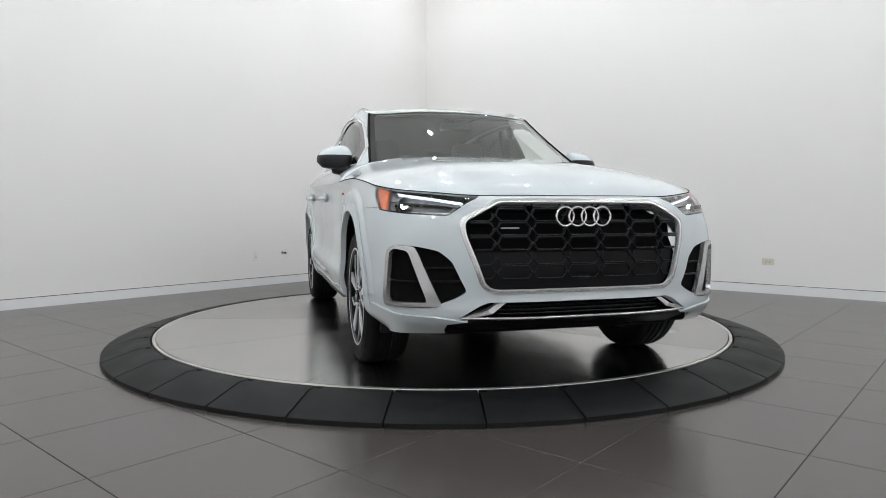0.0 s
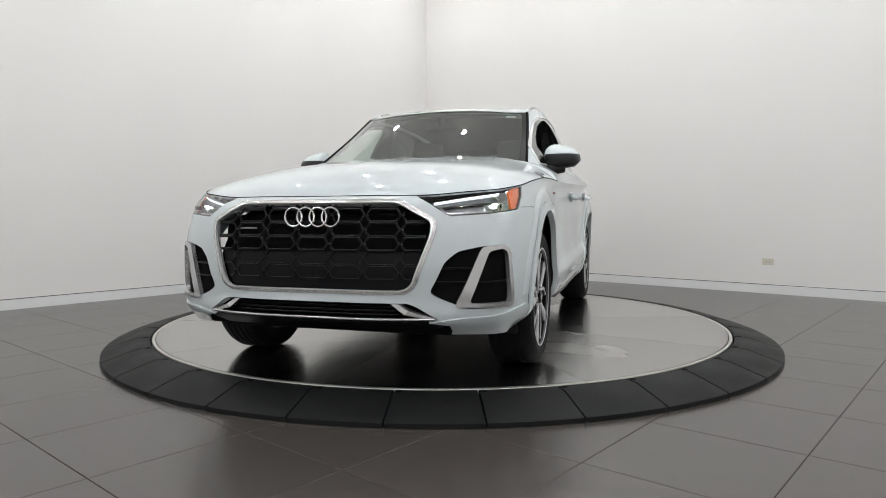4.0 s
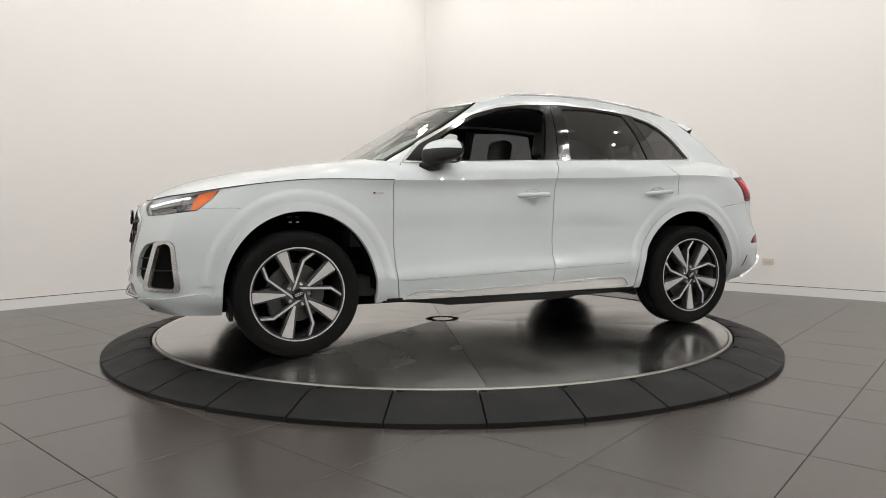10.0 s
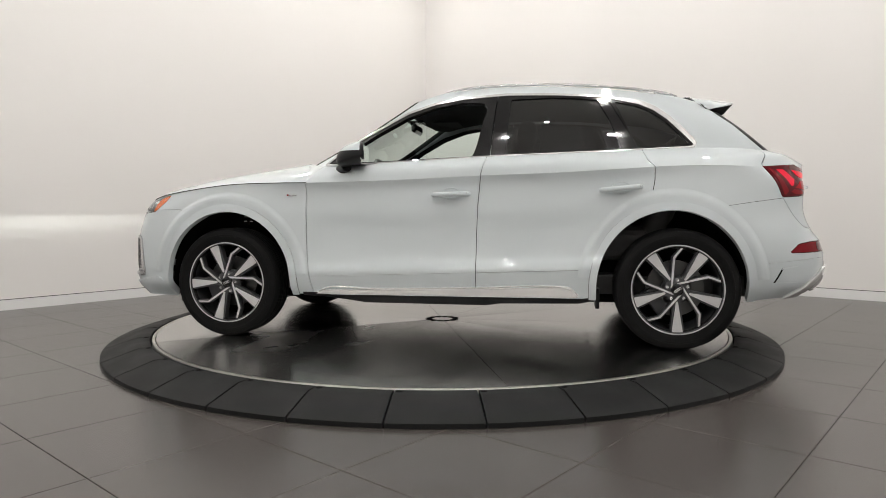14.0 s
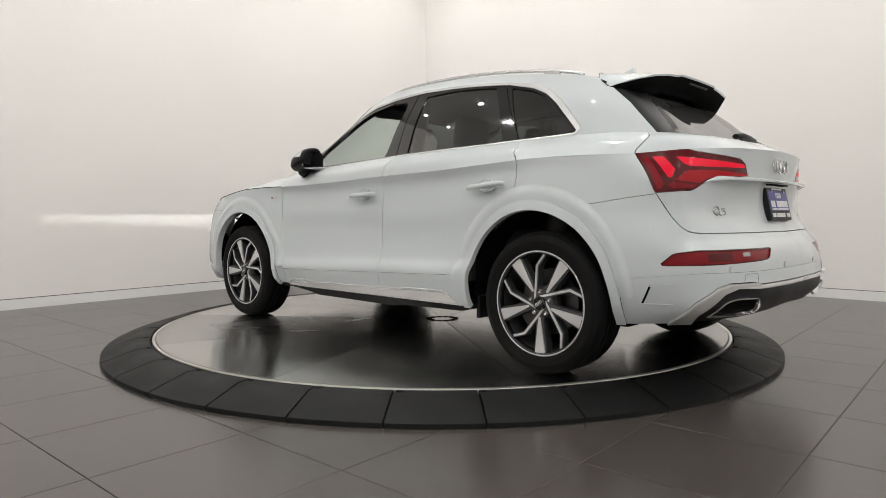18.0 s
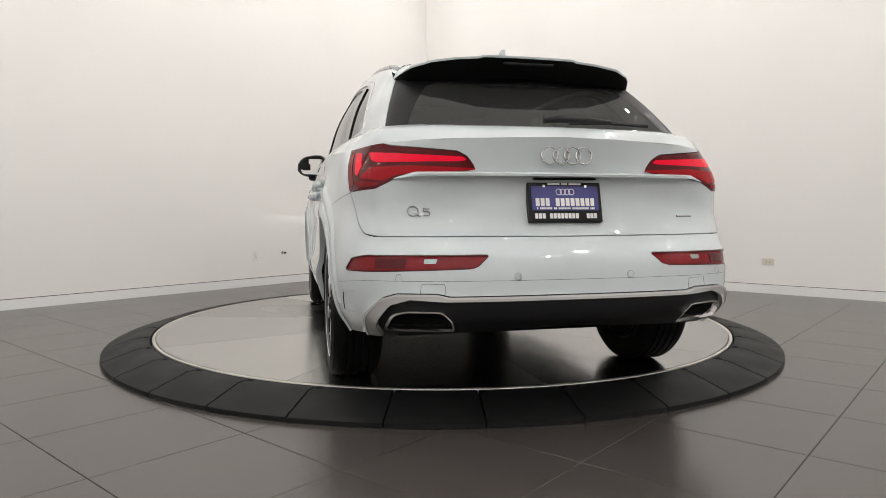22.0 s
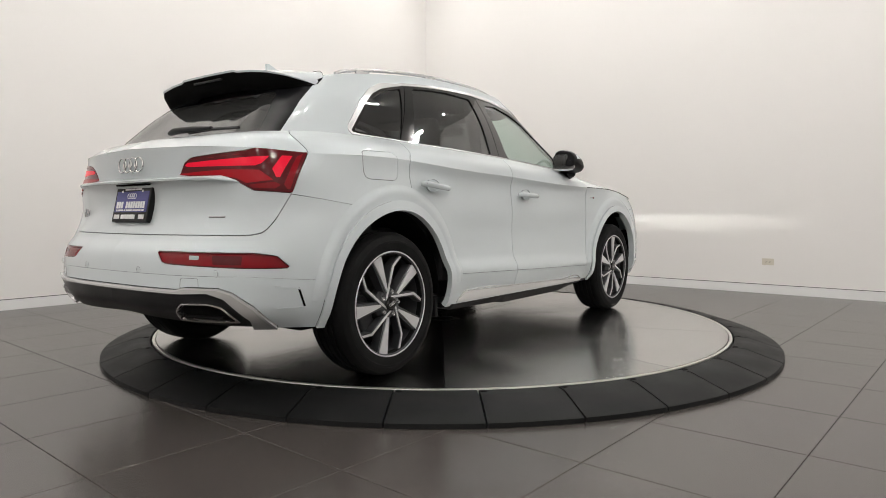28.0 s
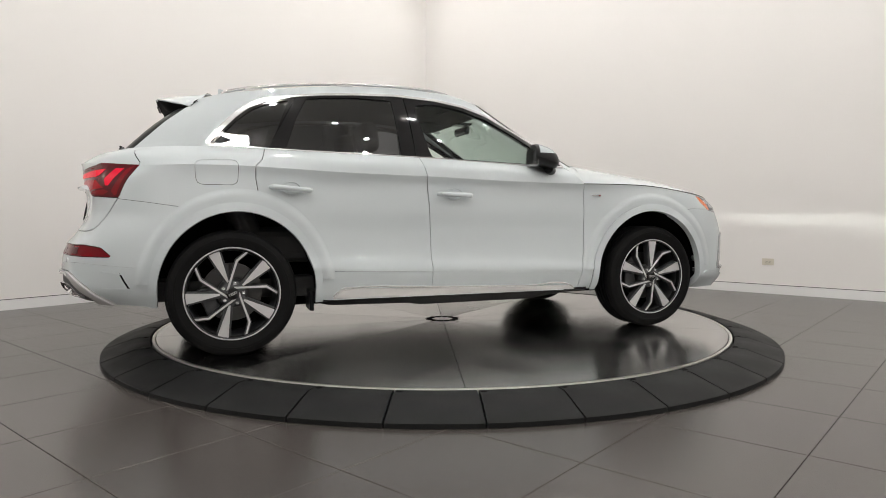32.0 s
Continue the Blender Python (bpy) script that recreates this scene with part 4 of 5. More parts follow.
            g = [[bm.verts.new(p) for p in r] for r in rows]
            for p, q in zip(g, g[1:]):
                for i in range(3):
                    bm.faces.new((p[i], p[i + 1], q[i + 1], q[i]))
            bmesh.ops.recalc_face_normals(bm, faces=bm.faces)
            part(nm, smooth(bm, 50), m, CAR, lab)
    # roof rails
    rail = []
    for x in np.linspace(-.15, -1.58, 40):
        k = np.argsort((ROOF.v[:, 0] - x)**2 + (ROOF.v[:, 1] - np.interp(x, [-1.58, -1.2, -.5, -.15], [.545, .578, .600, .590]))**2)[:4]
        x_, y_, z_ = ROOF.v[k].mean(0)
        e = min(1.0, (-.15 - x) / .16, (x + 1.58) / .16)
        rail.append((x, np.interp(x, [-1.58, -1.2, -.5, -.15], [.545, .578, .600, .590]), z_ + .003 + .014 * (1 - (1 - e)**2)))
    for d in (1, -1):
        ob = part("roof_rail", tube([(x, d * y, z) for x, y, z in rail], 0.0105, 10, flat=0.9), M_CHROME, CAR, "satin aluminium roof rail")
        for k in (3, 19, 34):
            x, y, z = rail[k]
            part("rail_foot", box(x - 0.05, x + 0.05, d * y - 0.008, d * y + 0.008, z - 0.035, z, 0.004), M_CHROME, ob)
    bm = bmesh.new()
    pts = [(-1.42, 1.560), (-1.49, 1.604), (-1.57, 1.636), (-1.584, 1.634), (-1.590, 1.518)]
    prism([(x, z) for x, z in pts], 0.022, 0.006, bm, Matrix(((1, 0, 0, 0), (0, 0, 1, -0.011), (0, 1, 0, 0), (0, 0, 0, 1))))
    part("antenna", smooth(bm), M_PAINT, CAR, "white shark fin antenna")


DOORS = build_shell()
build_house(DOORS)


# ---------------------------------------------------------------- front of the car
def build_front():
    sides = (1, -1)
    F = fine(SKIN, lambda p: p[0] > 1.5, 4)
    yz_in = lambda s, poly: field(s, poly, "yz")
    # grille: frame, backing, honeycomb
    fr = F.clip(yz_in(F, P_GRILLE))
    fr = fr.clip(-yz_in(fr, P_GRILLE_IN))
    grille = part("grille", skin_mesh("grille", SKIN.clip(np.where(SKIN.v[:, 0] > 1.5, yz_in(SKIN, P_GRILLE), -1)).moved(-0.075), 1), M_GAP, CAR, "black honeycomb radiator grille")
    part("grille_back", skin_mesh("grille_back", SKIN.clip(np.where(SKIN.v[:, 0] > 1.5, yz_in(SKIN, P_GRILLE), -1)).moved(-0.075), -1), M_GAP, grille)
    outer, inner = fr.clip(0.013 - yz_in(fr, P_GRILLE)), fr.clip(yz_in(fr, P_GRILLE) - 0.0135)
    for d in sides:
        ob = part("grille_frame", skin_mesh("grille_frame", outer.moved(0.003), d, 0.02), M_CHROME, grille, "satin aluminium grille frame")
        part("frame_edge", skin_mesh("frame_edge", inner.moved(0.006), d, 0.014), M_SILVER, ob, "bright inner edge")
    P_PANEL = [(-.2, .632), (.525, .632), (.505, .63), (.452, .480), (.42, .462), (-.2, .462)]
    lowp = SKIN.clip(np.where(SKIN.v[:, 0] > 1.5, yz_in(SKIN, P_PANEL), -1))
    for d in sides:
        part("grille_panel", skin_mesh("grille_panel", lowp.moved(-0.024), d), M_GRILLE, grille, "flat black lower grille panel")
    # the skin's x at a front point
    front = SKIN.v[(SKIN.v[:, 0] > 1.6)]

    def fx(y, z):
        d = (front[:, 1] - abs(y))**2 + (front[:, 2] - z)**2
        k = np.argsort(d)[:6]
        w = 1 / (d[k] + 1e-6)
        return float((front[k, 0] * w).sum() / w.sum())

    poly_in = lambda y, z: poly_sdf(np.array([[abs(y), z]]), P_GRILLE_IN)[0]
    # flat-topped cells in columns, with small lozenges between their points
    W, Hh = 0.163, 0.0625
    for i in range(-3, 4):
        for j in range(-3, 3):
            y0, z0 = i * W, 0.727 + j * Hh
            upper = z0 > 0.635
            hexa = [(y0 - .059, z0 + .0275), (y0 + .059, z0 + .0275), (y0 + .0785, z0), (y0 + .059, z0 - .0275), (y0 - .059, z0 - .0275), (y0 - .0785, z0)]
            every = resample(hexa, 0.0195, True)
            pts = [p for p in every if poly_in(*p) > 0.003]
            if len(pts) < 4:
                continue
            whole = len(pts) == len(every)
            if not whole:
                k = max(range(len(pts)), key=lambda n: np.linalg.norm(pts[n] - pts[n - 1]))
                pts = pts[k:] + pts[:k]
            part("grille_bar", tube([(fx(y, z) - (0.011 if upper else 0.020), y, z) for y, z in pts], 0.0058 if upper else 0.0028, 6, closed=whole), M_GRILLE if upper else M_BLACK, grille)
            if poly_in(y0 + W / 2, z0) > 0.02:
                x = fx(y0 + W / 2, z0)
                part("grille_stud", box(x - .022, x - (.008 if upper else .018), y0 + W / 2 - .010, y0 + W / 2 + .010, z0 - .0028, z0 + .0028, .001, 1), M_GUN if upper else M_BLACK, grille)
    part("sensor_cover", box(2.108, 2.119, -.033, .033, .500, .554, .006), M_BLACK, grille, "square black radar cover")
    # ring emblem and badge bar
    for y in (-.0915, -.0305, .0305, .0915):
        ring = [(2.118 + 0.0, y + .042 * math.cos(a), .782 + .042 * math.sin(a)) for a in np.linspace(0, 2 * math.pi, 33)[:-1]]
        part("emblem_ring", tube(ring, 0.0058, 8, closed=True), M_BRIGHT, grille, "chrome ring")
    part("badge_plate", box(2.088, 2.094, -.385, -.300, .729, .735, .001), M_FRAME, grille)
    # lower intake, its fins, the black lip
    FR = SKIN.clip(SKIN.v[:, 0] - 1.5)
    ink = FR.clip(yz_in(FR, P_INTAKE) + 0.006)
    intake = part("lower_intake", skin_mesh("lower_intake", ink.moved(-0.055), 1), M_GAP, CAR, "dark lower air intake")
    part("intake_back", skin_mesh("intake_back", ink.moved(-0.055), -1), M_GAP, intake)
    for z in (.358, .374, .390):
        part("intake_slat", tube([(fx(y, z) - 0.035, y, z) for y in np.linspace(-.40, .40, 21)], 0.0045, 6), M_GRILLE, intake)
    part("intake_strip", tube([(fx(y, .342) + 0.002, y, .341) for y in np.linspace(-.56, .56, 41)], 0.006, 8), M_CHROME, intake, "bright strip under the intake")
    for d in sides:
        bm = bmesh.new()
        pts = [(.375, .407), (.405, .407), (.452, .378), (.575, .340), (.545, .336), (.435, .362)]
        v1 = [bm.verts.new((fx(y, z) + 0.004, d * y, z)) for y, z in pts]
        v2 = [bm.verts.new((fx(y, z) - 0.05, d * y, z)) for y, z in pts]
        bm.faces.new(v1)
        for k in range(len(pts)):
            bm.faces.new((v1[k], v1[(k + 1) % 6], v2[(k + 1) % 6], v2[k]))
        bmesh.ops.recalc_face_normals(bm, faces=bm.faces)
        part("intake_fin", bm, M_CHROME, intake, "grey aluminium fin")
    lip = FR.clip(yz_in(FR, P_LIP))
    skin_part("front_lip", lip.moved(-0.004), M_BLACK, thick=0.02, label="black lower lip")
    # corner openings with blades
    for d in sides:
        hole = FR.clip(field(FR, P_FOG, "fw") + 0.006)
        fog = part("corner_vent", skin_mesh("corner_vent", hole.moved(-0.024), d), M_WELL, CAR, "black corner vent with aluminium blade")
        f = F.clip(field(F, P_BLADE, "fw"))
        f = f.clip(-field(f, P_BLADE_IN, "fw"))
        part("vent_blade", skin_mesh("vent_blade", f.moved(0.008), d, 0.022), M_CHROME, fog, "satin aluminium blade")
        for k, z in enumerate((.50, .56)):
            s = F.clip(field(F, P_FOG, "fw"))
            s = s.clip(-field(s, P_BLADE, "fw"))
            s = s.clip(0.004 - abs(s.v[:, 2] - z))
            s = s.clip(s.v[:, 0] - s.v[:, 1] - 1.2)
            if len(s.f):
                part("vent_slat", skin_mesh("vent_slat", s.moved(-0.014), d, 0.010), M_GRILLE, fog)
        for z in (.50,):
            s = F.clip(field(F, P_BLADE_IN, "fw"))
            s = s.clip(0.0035 - abs(s.v[:, 2] - z))
            part("vent_slat", skin_mesh("vent_slat", s.moved(-0.014), d, 0.010), M_GRILLE, fog)
        part("sensor", smooth(lathe([(0, 0), (.010, 0), (.0125, -.003), (.0125, -.02)], 16)), M_GLOSS, fog, m=Matrix.Translation((1.967, d * .735, .437)) @ Matrix.Rotation(radians(90), 4, "Y") @ Matrix.Rotation(radians(-35 * d), 4, "X"))
        P_WING = [(1.56, .330), (1.50, .334), (1.36, .347), (1.23, .352), (1.10, .358), (.98, .372), (.85, .385), (.80, .36), (.80, .2), (1.36, .2), (1.375, .285), (1.42, .318), (1.50, .326)]
        s = F.clip(np.minimum(field(F, P_WING, "fw"), -arch_field(F, AX_F, 0.030) - .001))
        part("bumper_winglet", skin_mesh("bumper_winglet", s.moved(0.011), d, 0.03), M_PAINT, CAR, "white ledge low on the bumper")
    # headlights
    for d in sides:
        hole = F.clip(field(F, P_HEADLIGHT, "fw") + 0.004)
        lamp = part("headlight", skin_mesh("headlight", hole.moved(-0.070), d), M_BOWL, CAR, "headlight with lit lamps and amber reflector")
        rim = F.clip(field(F, P_HEADLIGHT, "fw") - 0.001)
        bezel = rim.clip(0.006 - field(rim, P_HEADLIGHT, "fw"))
        part("bezel", skin_mesh("bezel", bezel.moved(-0.004), d, 0.015), M_GLOSS, lamp)
        part("lens", skin_mesh("lens", rim, d), M_CLEAR, lamp, "clear lens").visible_shadow = False
        for nm, poly, depth, m, lab in (("daytime_strip", [(1.475, .853), (1.345, .867), (1.02, .900), (1.03, .894), (1.345, .862), (1.476, .848)], .014, M_DRL, "lit white daytime strip"),
                                        ("upper_reflector", [(1.50, .862), (1.345, .880), (.955, .918), (.955, .868), (1.16, .862), (1.345, .850), (1.50, .832)], .030, M_BOWL, "silver upper reflector"),
                                        ("outer_reflector", [(1.030, .878), (.958, .884), (.962, .80), (1.030, .79)], .036, M_BOWL, "silver outer reflector"),
                                        ("inner_reflector", [(1.52, .850), (1.425, .842), (1.405, .785), (1.52, .785)], .034, M_BOWL, "silver inner reflector"),
                                        ("lower_strip", [(1.44, .806), (1.40, .796), (1.16, .806), (1.16, .812)], .026, M_CHROME, "chrome strip"),
                                        ("amber_reflector", [(.950, .905), (.808, .932), (.835, .884), (.911, .824), (.965, .812)], .014, M_AMBER, "orange side reflector with a faint added glow"),
                                        ("reflector", [(1.42, .835), (1.345, .848), (1.15, .860), (1.16, .812), (1.40, .80)], .050, M_BOWL, "silver reflector bowl")):
            s = F.clip(np.minimum(field(F, poly, "fw"), field(F, P_HEADLIGHT, "fw") - 0.008))
            ob = part(nm, skin_mesh(nm, s.moved(-depth), d, 0.012), m, lamp, lab)
            if m is M_AMBER:
                back = F.clip(np.minimum(field(F, poly, "fw"), field(F, P_HEADLIGHT, "fw") - 0.008) + 0.004)
                part("backing", skin_mesh("backing", back.moved(-depth - 0.016), d, 0.004), M_BOWL, ob)
        for x, y, z, r, lit in ((1.868, .665, .838, .026, False), (1.810, .752, .836, .029, True)):
            body = smooth(lathe([(r * 0.80, 0.02), (r, 0.012), (r, -0.04), (r * 0.8, -0.05)], 24, close=True))
            pm = Matrix.Translation((x, d * y, z)) @ Matrix.Rotation(radians(90), 4, "Y")
            pr = part("projector", body, M_GLOSS, lamp, m=pm)
            lower = smooth(lathe([(0, .012), (r * .5, .009), (r * .78, .002), (r * .78, -.004), (0, -.004)], 24))
            if lit:
                bmesh.ops.bisect_plane(lower, geom=lower.verts[:] + lower.edges[:] + lower.faces[:], plane_co=(.0035, 0, 0), plane_no=(-1, 0, 0), clear_outer=True)
                part("projector_lens", lower, M_BEAM, pr, "glowing lamp lens")
                # added glowing disc widens the lit lamp to the size of its glare
                glow = lathe([(0, -.014), (.034, -.014), (.034, -.018), (0, -.018)], 28)
                part("glare_disc", glow, M_BEAM, pr, "added glowing disc for the lamp's glare")
                part("lamp_hood", smooth(lathe([(.0345, -.018), (.0365, -.018), (.0365, .036), (.0345, .036)], 28, close=True)), M_BOWL, pr)
                # slit source between a level roof and a slanting shelf: light leaves just below the level
                x0, x1, z1, wd = x - .012, x + .058, z + .0012, .022
                bm = bmesh.new()
                q = [bm.verts.new((x0, d * y + s * wd, zz)) for s, zz in ((-1, z1 - .0012), (1, z1 - .0012), (1, z1 - .0001), (-1, z1 - .0001))]
                f = bm.faces.new(q)
                f.normal_update()
                if f.normal.x < 0:
                    f.normal_flip()
                part("light_source", bm, M_FILAMENT, pr, "slit light source", pm.inverted())
                for nm, pts in (("shutter", [(x0 - .002, -1.3 * wd, z1), (x0 - .002, 1.3 * wd, z1), (x1, 2.6 * wd, z1 - .0020), (x1, -2.6 * wd, z1 - .0020)]),
                                ("shelf", [(x0 - .002, -1.3 * wd, z1 - .0016), (x0 - .002, 1.3 * wd, z1 - .0016), (x1, 2.6 * wd, z1 - .0036), (x1, -2.6 * wd, z1 - .013)])):
                    bm = bmesh.new()
                    v = [bm.verts.new((px_, d * y + yy, zz)) for px_, yy, zz in pts]
                    bm.faces.new(v)
                    bmesh.ops.solidify(bm, geom=bm.faces[:], thickness=.0004)
                    part(nm, bm, M_GAP, pr, m=pm.inverted())
                # silver outer faces of the lamp box
                for nm, dz, pts in (("lamp_cover", .0012, [(x0 - .002, -1.3 * wd, z1), (x0 - .002, 1.3 * wd, z1), (x1, 2.6 * wd, z1 - .0020), (x1, -2.6 * wd, z1 - .0020)]),
                                    ("lamp_floor", -.0012, [(x0 - .002, -1.3 * wd, z1 - .0166), (x0 - .002, 1.3 * wd, z1 - .0166), (x1, 2.6 * wd, z1 - .019), (x1, -2.6 * wd, z1 - .019)])):
                    bm = bmesh.new()
                    bm.faces.new([bm.verts.new((px_, d * y + yy, zz + dz)) for px_, yy, zz in pts])
                    part(nm, bm, M_BOWL, pr, "silver lamp box", pm.inverted())
                for s in (-1, 1):
                    bm = bmesh.new()
                    bm.faces.new([bm.verts.new((px_, d * y + s * (k * wd + .0012), zz)) for px_, k, zz in ((x0 - .002, 1.25, z1 + .0015), (x1, 2.5, z1 + .0005), (x1, 2.5, z1 - .0195), (x0 - .002, 1.25, z1 - .0175))])
                    part("lamp_side", bm, M_BOWL, pr, "silver lamp box", pm.inverted())
                for s in (-1, 1):
                    bm = bmesh.new()
                    v = [bm.verts.new((px_, d * y + s * k * wd, zz)) for px_, k, zz in ((x0 - .002, 1.25, z1), (x1, 2.5, z1), (x1, 2.5, z1 - .018), (x0 - .002, 1.25, z1 - .018))]
                    bm.faces.new(v)
                    part("side_screen", bm, M_GAP, pr, m=pm.inverted())
            else:
                part("projector_lens", lower, M_GLOSS, pr, "dark lamp lens")


def build_rear():
    sides = (1, -1)
    F = fine(SKIN, lambda p: p[0] < -1.9, 4)
    RR = SKIN.clip(-SKIN.v[:, 0] - 1.7)
    for d in sides:
        lens = F.clip(field(F, P_TAIL, "rw") - 0.002)
        lamp = part("tail_light", skin_mesh("tail_light", lens.moved(0.002), d, 0.04), M_DRED, CAR, "dark red tail light with bright red bars")
        for poly, m, nm in (([(-1.415, 1.040), (-1.92, 1.018), (-1.945, 1.004), (-1.90, 1.000), (-1.495, .998), (-1.455, 1.008)], M_TAIL, "lit_bar"),
                            ([(-1.285, 1.043), (-1.345, 1.043), (-1.395, .985), (-1.372, .950), (-1.352, .950)], M_TAIL, "lit_bar"),
                            ([(-1.385, .938), (-1.468, .979), (-1.685, .985), (-1.985, .973), (-1.985, .966), (-1.70, .960), (-1.60, .945), (-1.54, .925)], M_TAILDIM, "lower_bar"),
                            ([(-1.345, .918), (-1.378, .930), (-1.53, .917), (-1.50, .904), (-1.38, .902)], M_RED, "red_bar"),
                            ([(-1.225, 1.055), (-1.262, 1.04), (-1.33, .92), (-1.31, .900), (-1.295, .90)], M_RED, "red_bar"),
                            ([(-1.56, 1.052), (-1.88, 1.030), (-1.90, 1.026), (-1.56, 1.047)], M_RED, "red_bar")):
            s = lens.clip(field(lens, poly, "rw"))
            part(nm, skin_mesh(nm, s.moved(0.004), d, 0.004), m, lamp, "glowing red bar" if m is M_TAIL else "red lens bar")
        lens = F.clip(field(F, P_RFOG, "rw") - 0.001)
        fog = part("rear_reflector", skin_mesh("rear_reflector", lens.moved(-0.006), d, 0.03), M_RED, CAR, "long red bumper reflector")
        rim = lens.clip(0.0045 - field(lens, P_RFOG, "rw"))
        part("reflector_rim", skin_mesh("reflector_rim", rim.moved(-0.001), d, 0.02), M_DRED, fog)
        for poly, m in (([(-1.822, .625), (-1.885, .626), (-1.882, .609), (-1.824, .608)], M_FRAME), ([(-1.56, .625), (-1.74, .628), (-1.735, .590), (-1.565, .588)], M_DRED)):
            s = lens.clip(field(lens, poly, "rw"))
            part("reflector_cell", skin_mesh("reflector_cell", s.moved(-0.004), d, 0.004), m, fog)
        s = F.clip(field(F, P_SILVER, "rw"))
        trim = part("diffuser_trim", skin_mesh("diffuser_trim", s.moved(0.010), d, 0.04), M_LEDGE, CAR, "satin aluminium diffuser trim")
        # added bright strip stands in for the highlight on the trim's upper edge
        P_EDGE = [(-1.385, .315), (-1.50, .414), (-1.62, .475), (-1.70, .492), (-1.90, .492), (-1.955, .481), (-2.8, .481), (-2.8, .4735), (-1.955, .4735), (-1.90, .4845), (-1.70, .4845), (-1.624, .4675), (-1.506, .4055), (-1.392, .307)]
        s = F.clip(field(F, P_EDGE, "rw"))
        part("trim_edge", skin_mesh("trim_edge", s.moved(0.0145), d, 0.008), M_SILVER, trim, "bright strip for the highlight along the upper edge")
        s = F.clip(field(F, P_DIFFUSER, "rw"))
        P_EXI = rounded([(-1.603, .358), (-1.682, .412), (-1.753, .424), (-1.921, .422), (-1.956, .391), (-1.939, .358)], .016)
        s = s.clip(-field(s, P_EXI, "rw"))
        dif = part("diffuser", skin_mesh("diffuser", s.moved(-0.006), d, 0.04), M_BLACK, CAR, "black rear diffuser")
        P_EX = rounded([(-1.575, .350), (-1.672, .418), (-1.75, .430), (-1.925, .428), (-1.965, .392), (-1.945, .352)], .02)
        s = F.clip(field(F, P_EX, "rw"))
        inner = s.clip(field(s, P_EXI, "rw"))
        s = s.clip(-field(s, P_EXI, "rw"))
        ex = part("exhaust_trim", skin_mesh("exhaust_trim", s.moved(0.010), d, 0.05), M_BRIGHT, dif, "chrome exhaust frame")
        part("exhaust_mouth", skin_mesh("exhaust_mouth", inner.moved(-0.045), d), M_GAP, ex)
        # stamped vent in the skirt's corner
        P_V = [(-1.212, .398), (-1.244, .484), (-1.257, .486), (-1.224, .398)]
        s = F.clip(field(F, P_V, "rw"))
        part("corner_slot", skin_mesh("corner_slot", s.moved(0.001), d, 0.004), M_GAP, CAR, "dark slot in the bumper corner")
        for p in ([(-1.24, .482), (-1.38, .497), (-1.38, .492), (-1.24, .476)], [(-1.21, .400), (-1.38, .402), (-1.38, .397), (-1.21, .394)]):
            s = F.clip(field(F, p, "rw"))
            if len(s.f):
                part("slot_fold", skin_mesh("slot_fold", s.moved(0.003), d, 0.004), M_PAINT, CAR)
    rear = SKIN.v[SKIN.v[:, 0] < -2.0]

    def rx(y, z):
        q = (rear[:, 1] - abs(y))**2 + (rear[:, 2] - z)**2
        k = np.argsort(q)[:6]
        w = 1 / (q[k] + 1e-6)
        return float((rear[k, 0] * w).sum() / w.sum())

    for d in sides:
        outline = resample(rounded([(.60, .531), (.515, .531), (.512, .490), (.605, .490)], .008), .02, True)
        part("tow_cover", tube([(rx(y, z) - .0002, d * y, z) for y, z in outline], 0.0007, 5, closed=True), M_GAP, CAR, "thin outline of a square cover")
        for y, z in ((.68, .553), (.235, .556)):
            part("parking_sensor", smooth(lathe([(0, .002), (.0105, .002), (.012, 0), (.0135, 0), (.0135, -.01)], 18)), M_PAINT, CAR, m=Matrix.Translation((rx(y, z) - .001, d * y, z)) @ Matrix.Rotation(radians(-90), 4, "Y") @ Matrix.Rotation(radians(-18 * d if y > .5 else -4 * d), 4, "X"))
            ringp = [(rx(y, z) - .002, d * (y + .0145 * math.cos(a)), z + .0145 * math.sin(a)) for a in np.linspace(0, 2 * math.pi, 17)[:-1]]
            part("sensor_ring", tube(ringp, .0004, 5, closed=True), M_GAP, CAR)
    # lip across the tailgate
    ys = np.linspace(-.69, .69, 61)
    bm = bmesh.new()
    rows = []
    for y in ys:
        e = max(0.0, (abs(y) - .60) / .09)
        x, t = rx(y, .985), 1 - e * .75
        zc = .949 - .018 * e
        rows.append([bm.verts.new(p) for p in ((x + .02, y, zc + .014 * t), (x - .026 * t, y, zc + .009 * t), (x - .037 * t, y, zc + .002 * t), (x - .036 * t, y, zc - .007 * t), (x + .04, y, zc - .006 * t))])
    for p, q in zip(rows, rows[1:]):
        for i in range(5):
            bm.faces.new((p[i], p[(i + 1) % 5], q[(i + 1) % 5], q[i]))
    bm.faces.new(rows[0])
    bm.faces.new(rows[-1])
    bmesh.ops.recalc_face_normals(bm, faces=bm.faces)
    part("tailgate_lip", smooth(bm, 60), M_PAINT, CAR, "white lip across the tailgate")
    # black strip stands in for the shade in the handle recess
    part("recess_shade", box(-2.378, -2.345, -.132, .132, .930, .937, .003), M_GAP, CAR, "black strip for the handle recess's shade under the lip")
    # ring emblem, badges
    for y in (-.0735, -.0245, .0245, .0735):
        ring = [(rx(y, 1.026) - .005 + .06 * .034 * math.sin(a), y - .004 + .034 * math.cos(a), 1.026 + .034 * math.sin(a)) for a in np.linspace(0, 2 * math.pi, 33)[:-1]]
        part("emblem_ring", tube(ring, 0.0045, 8, closed=True), M_BADGE, CAR, "chrome ring")
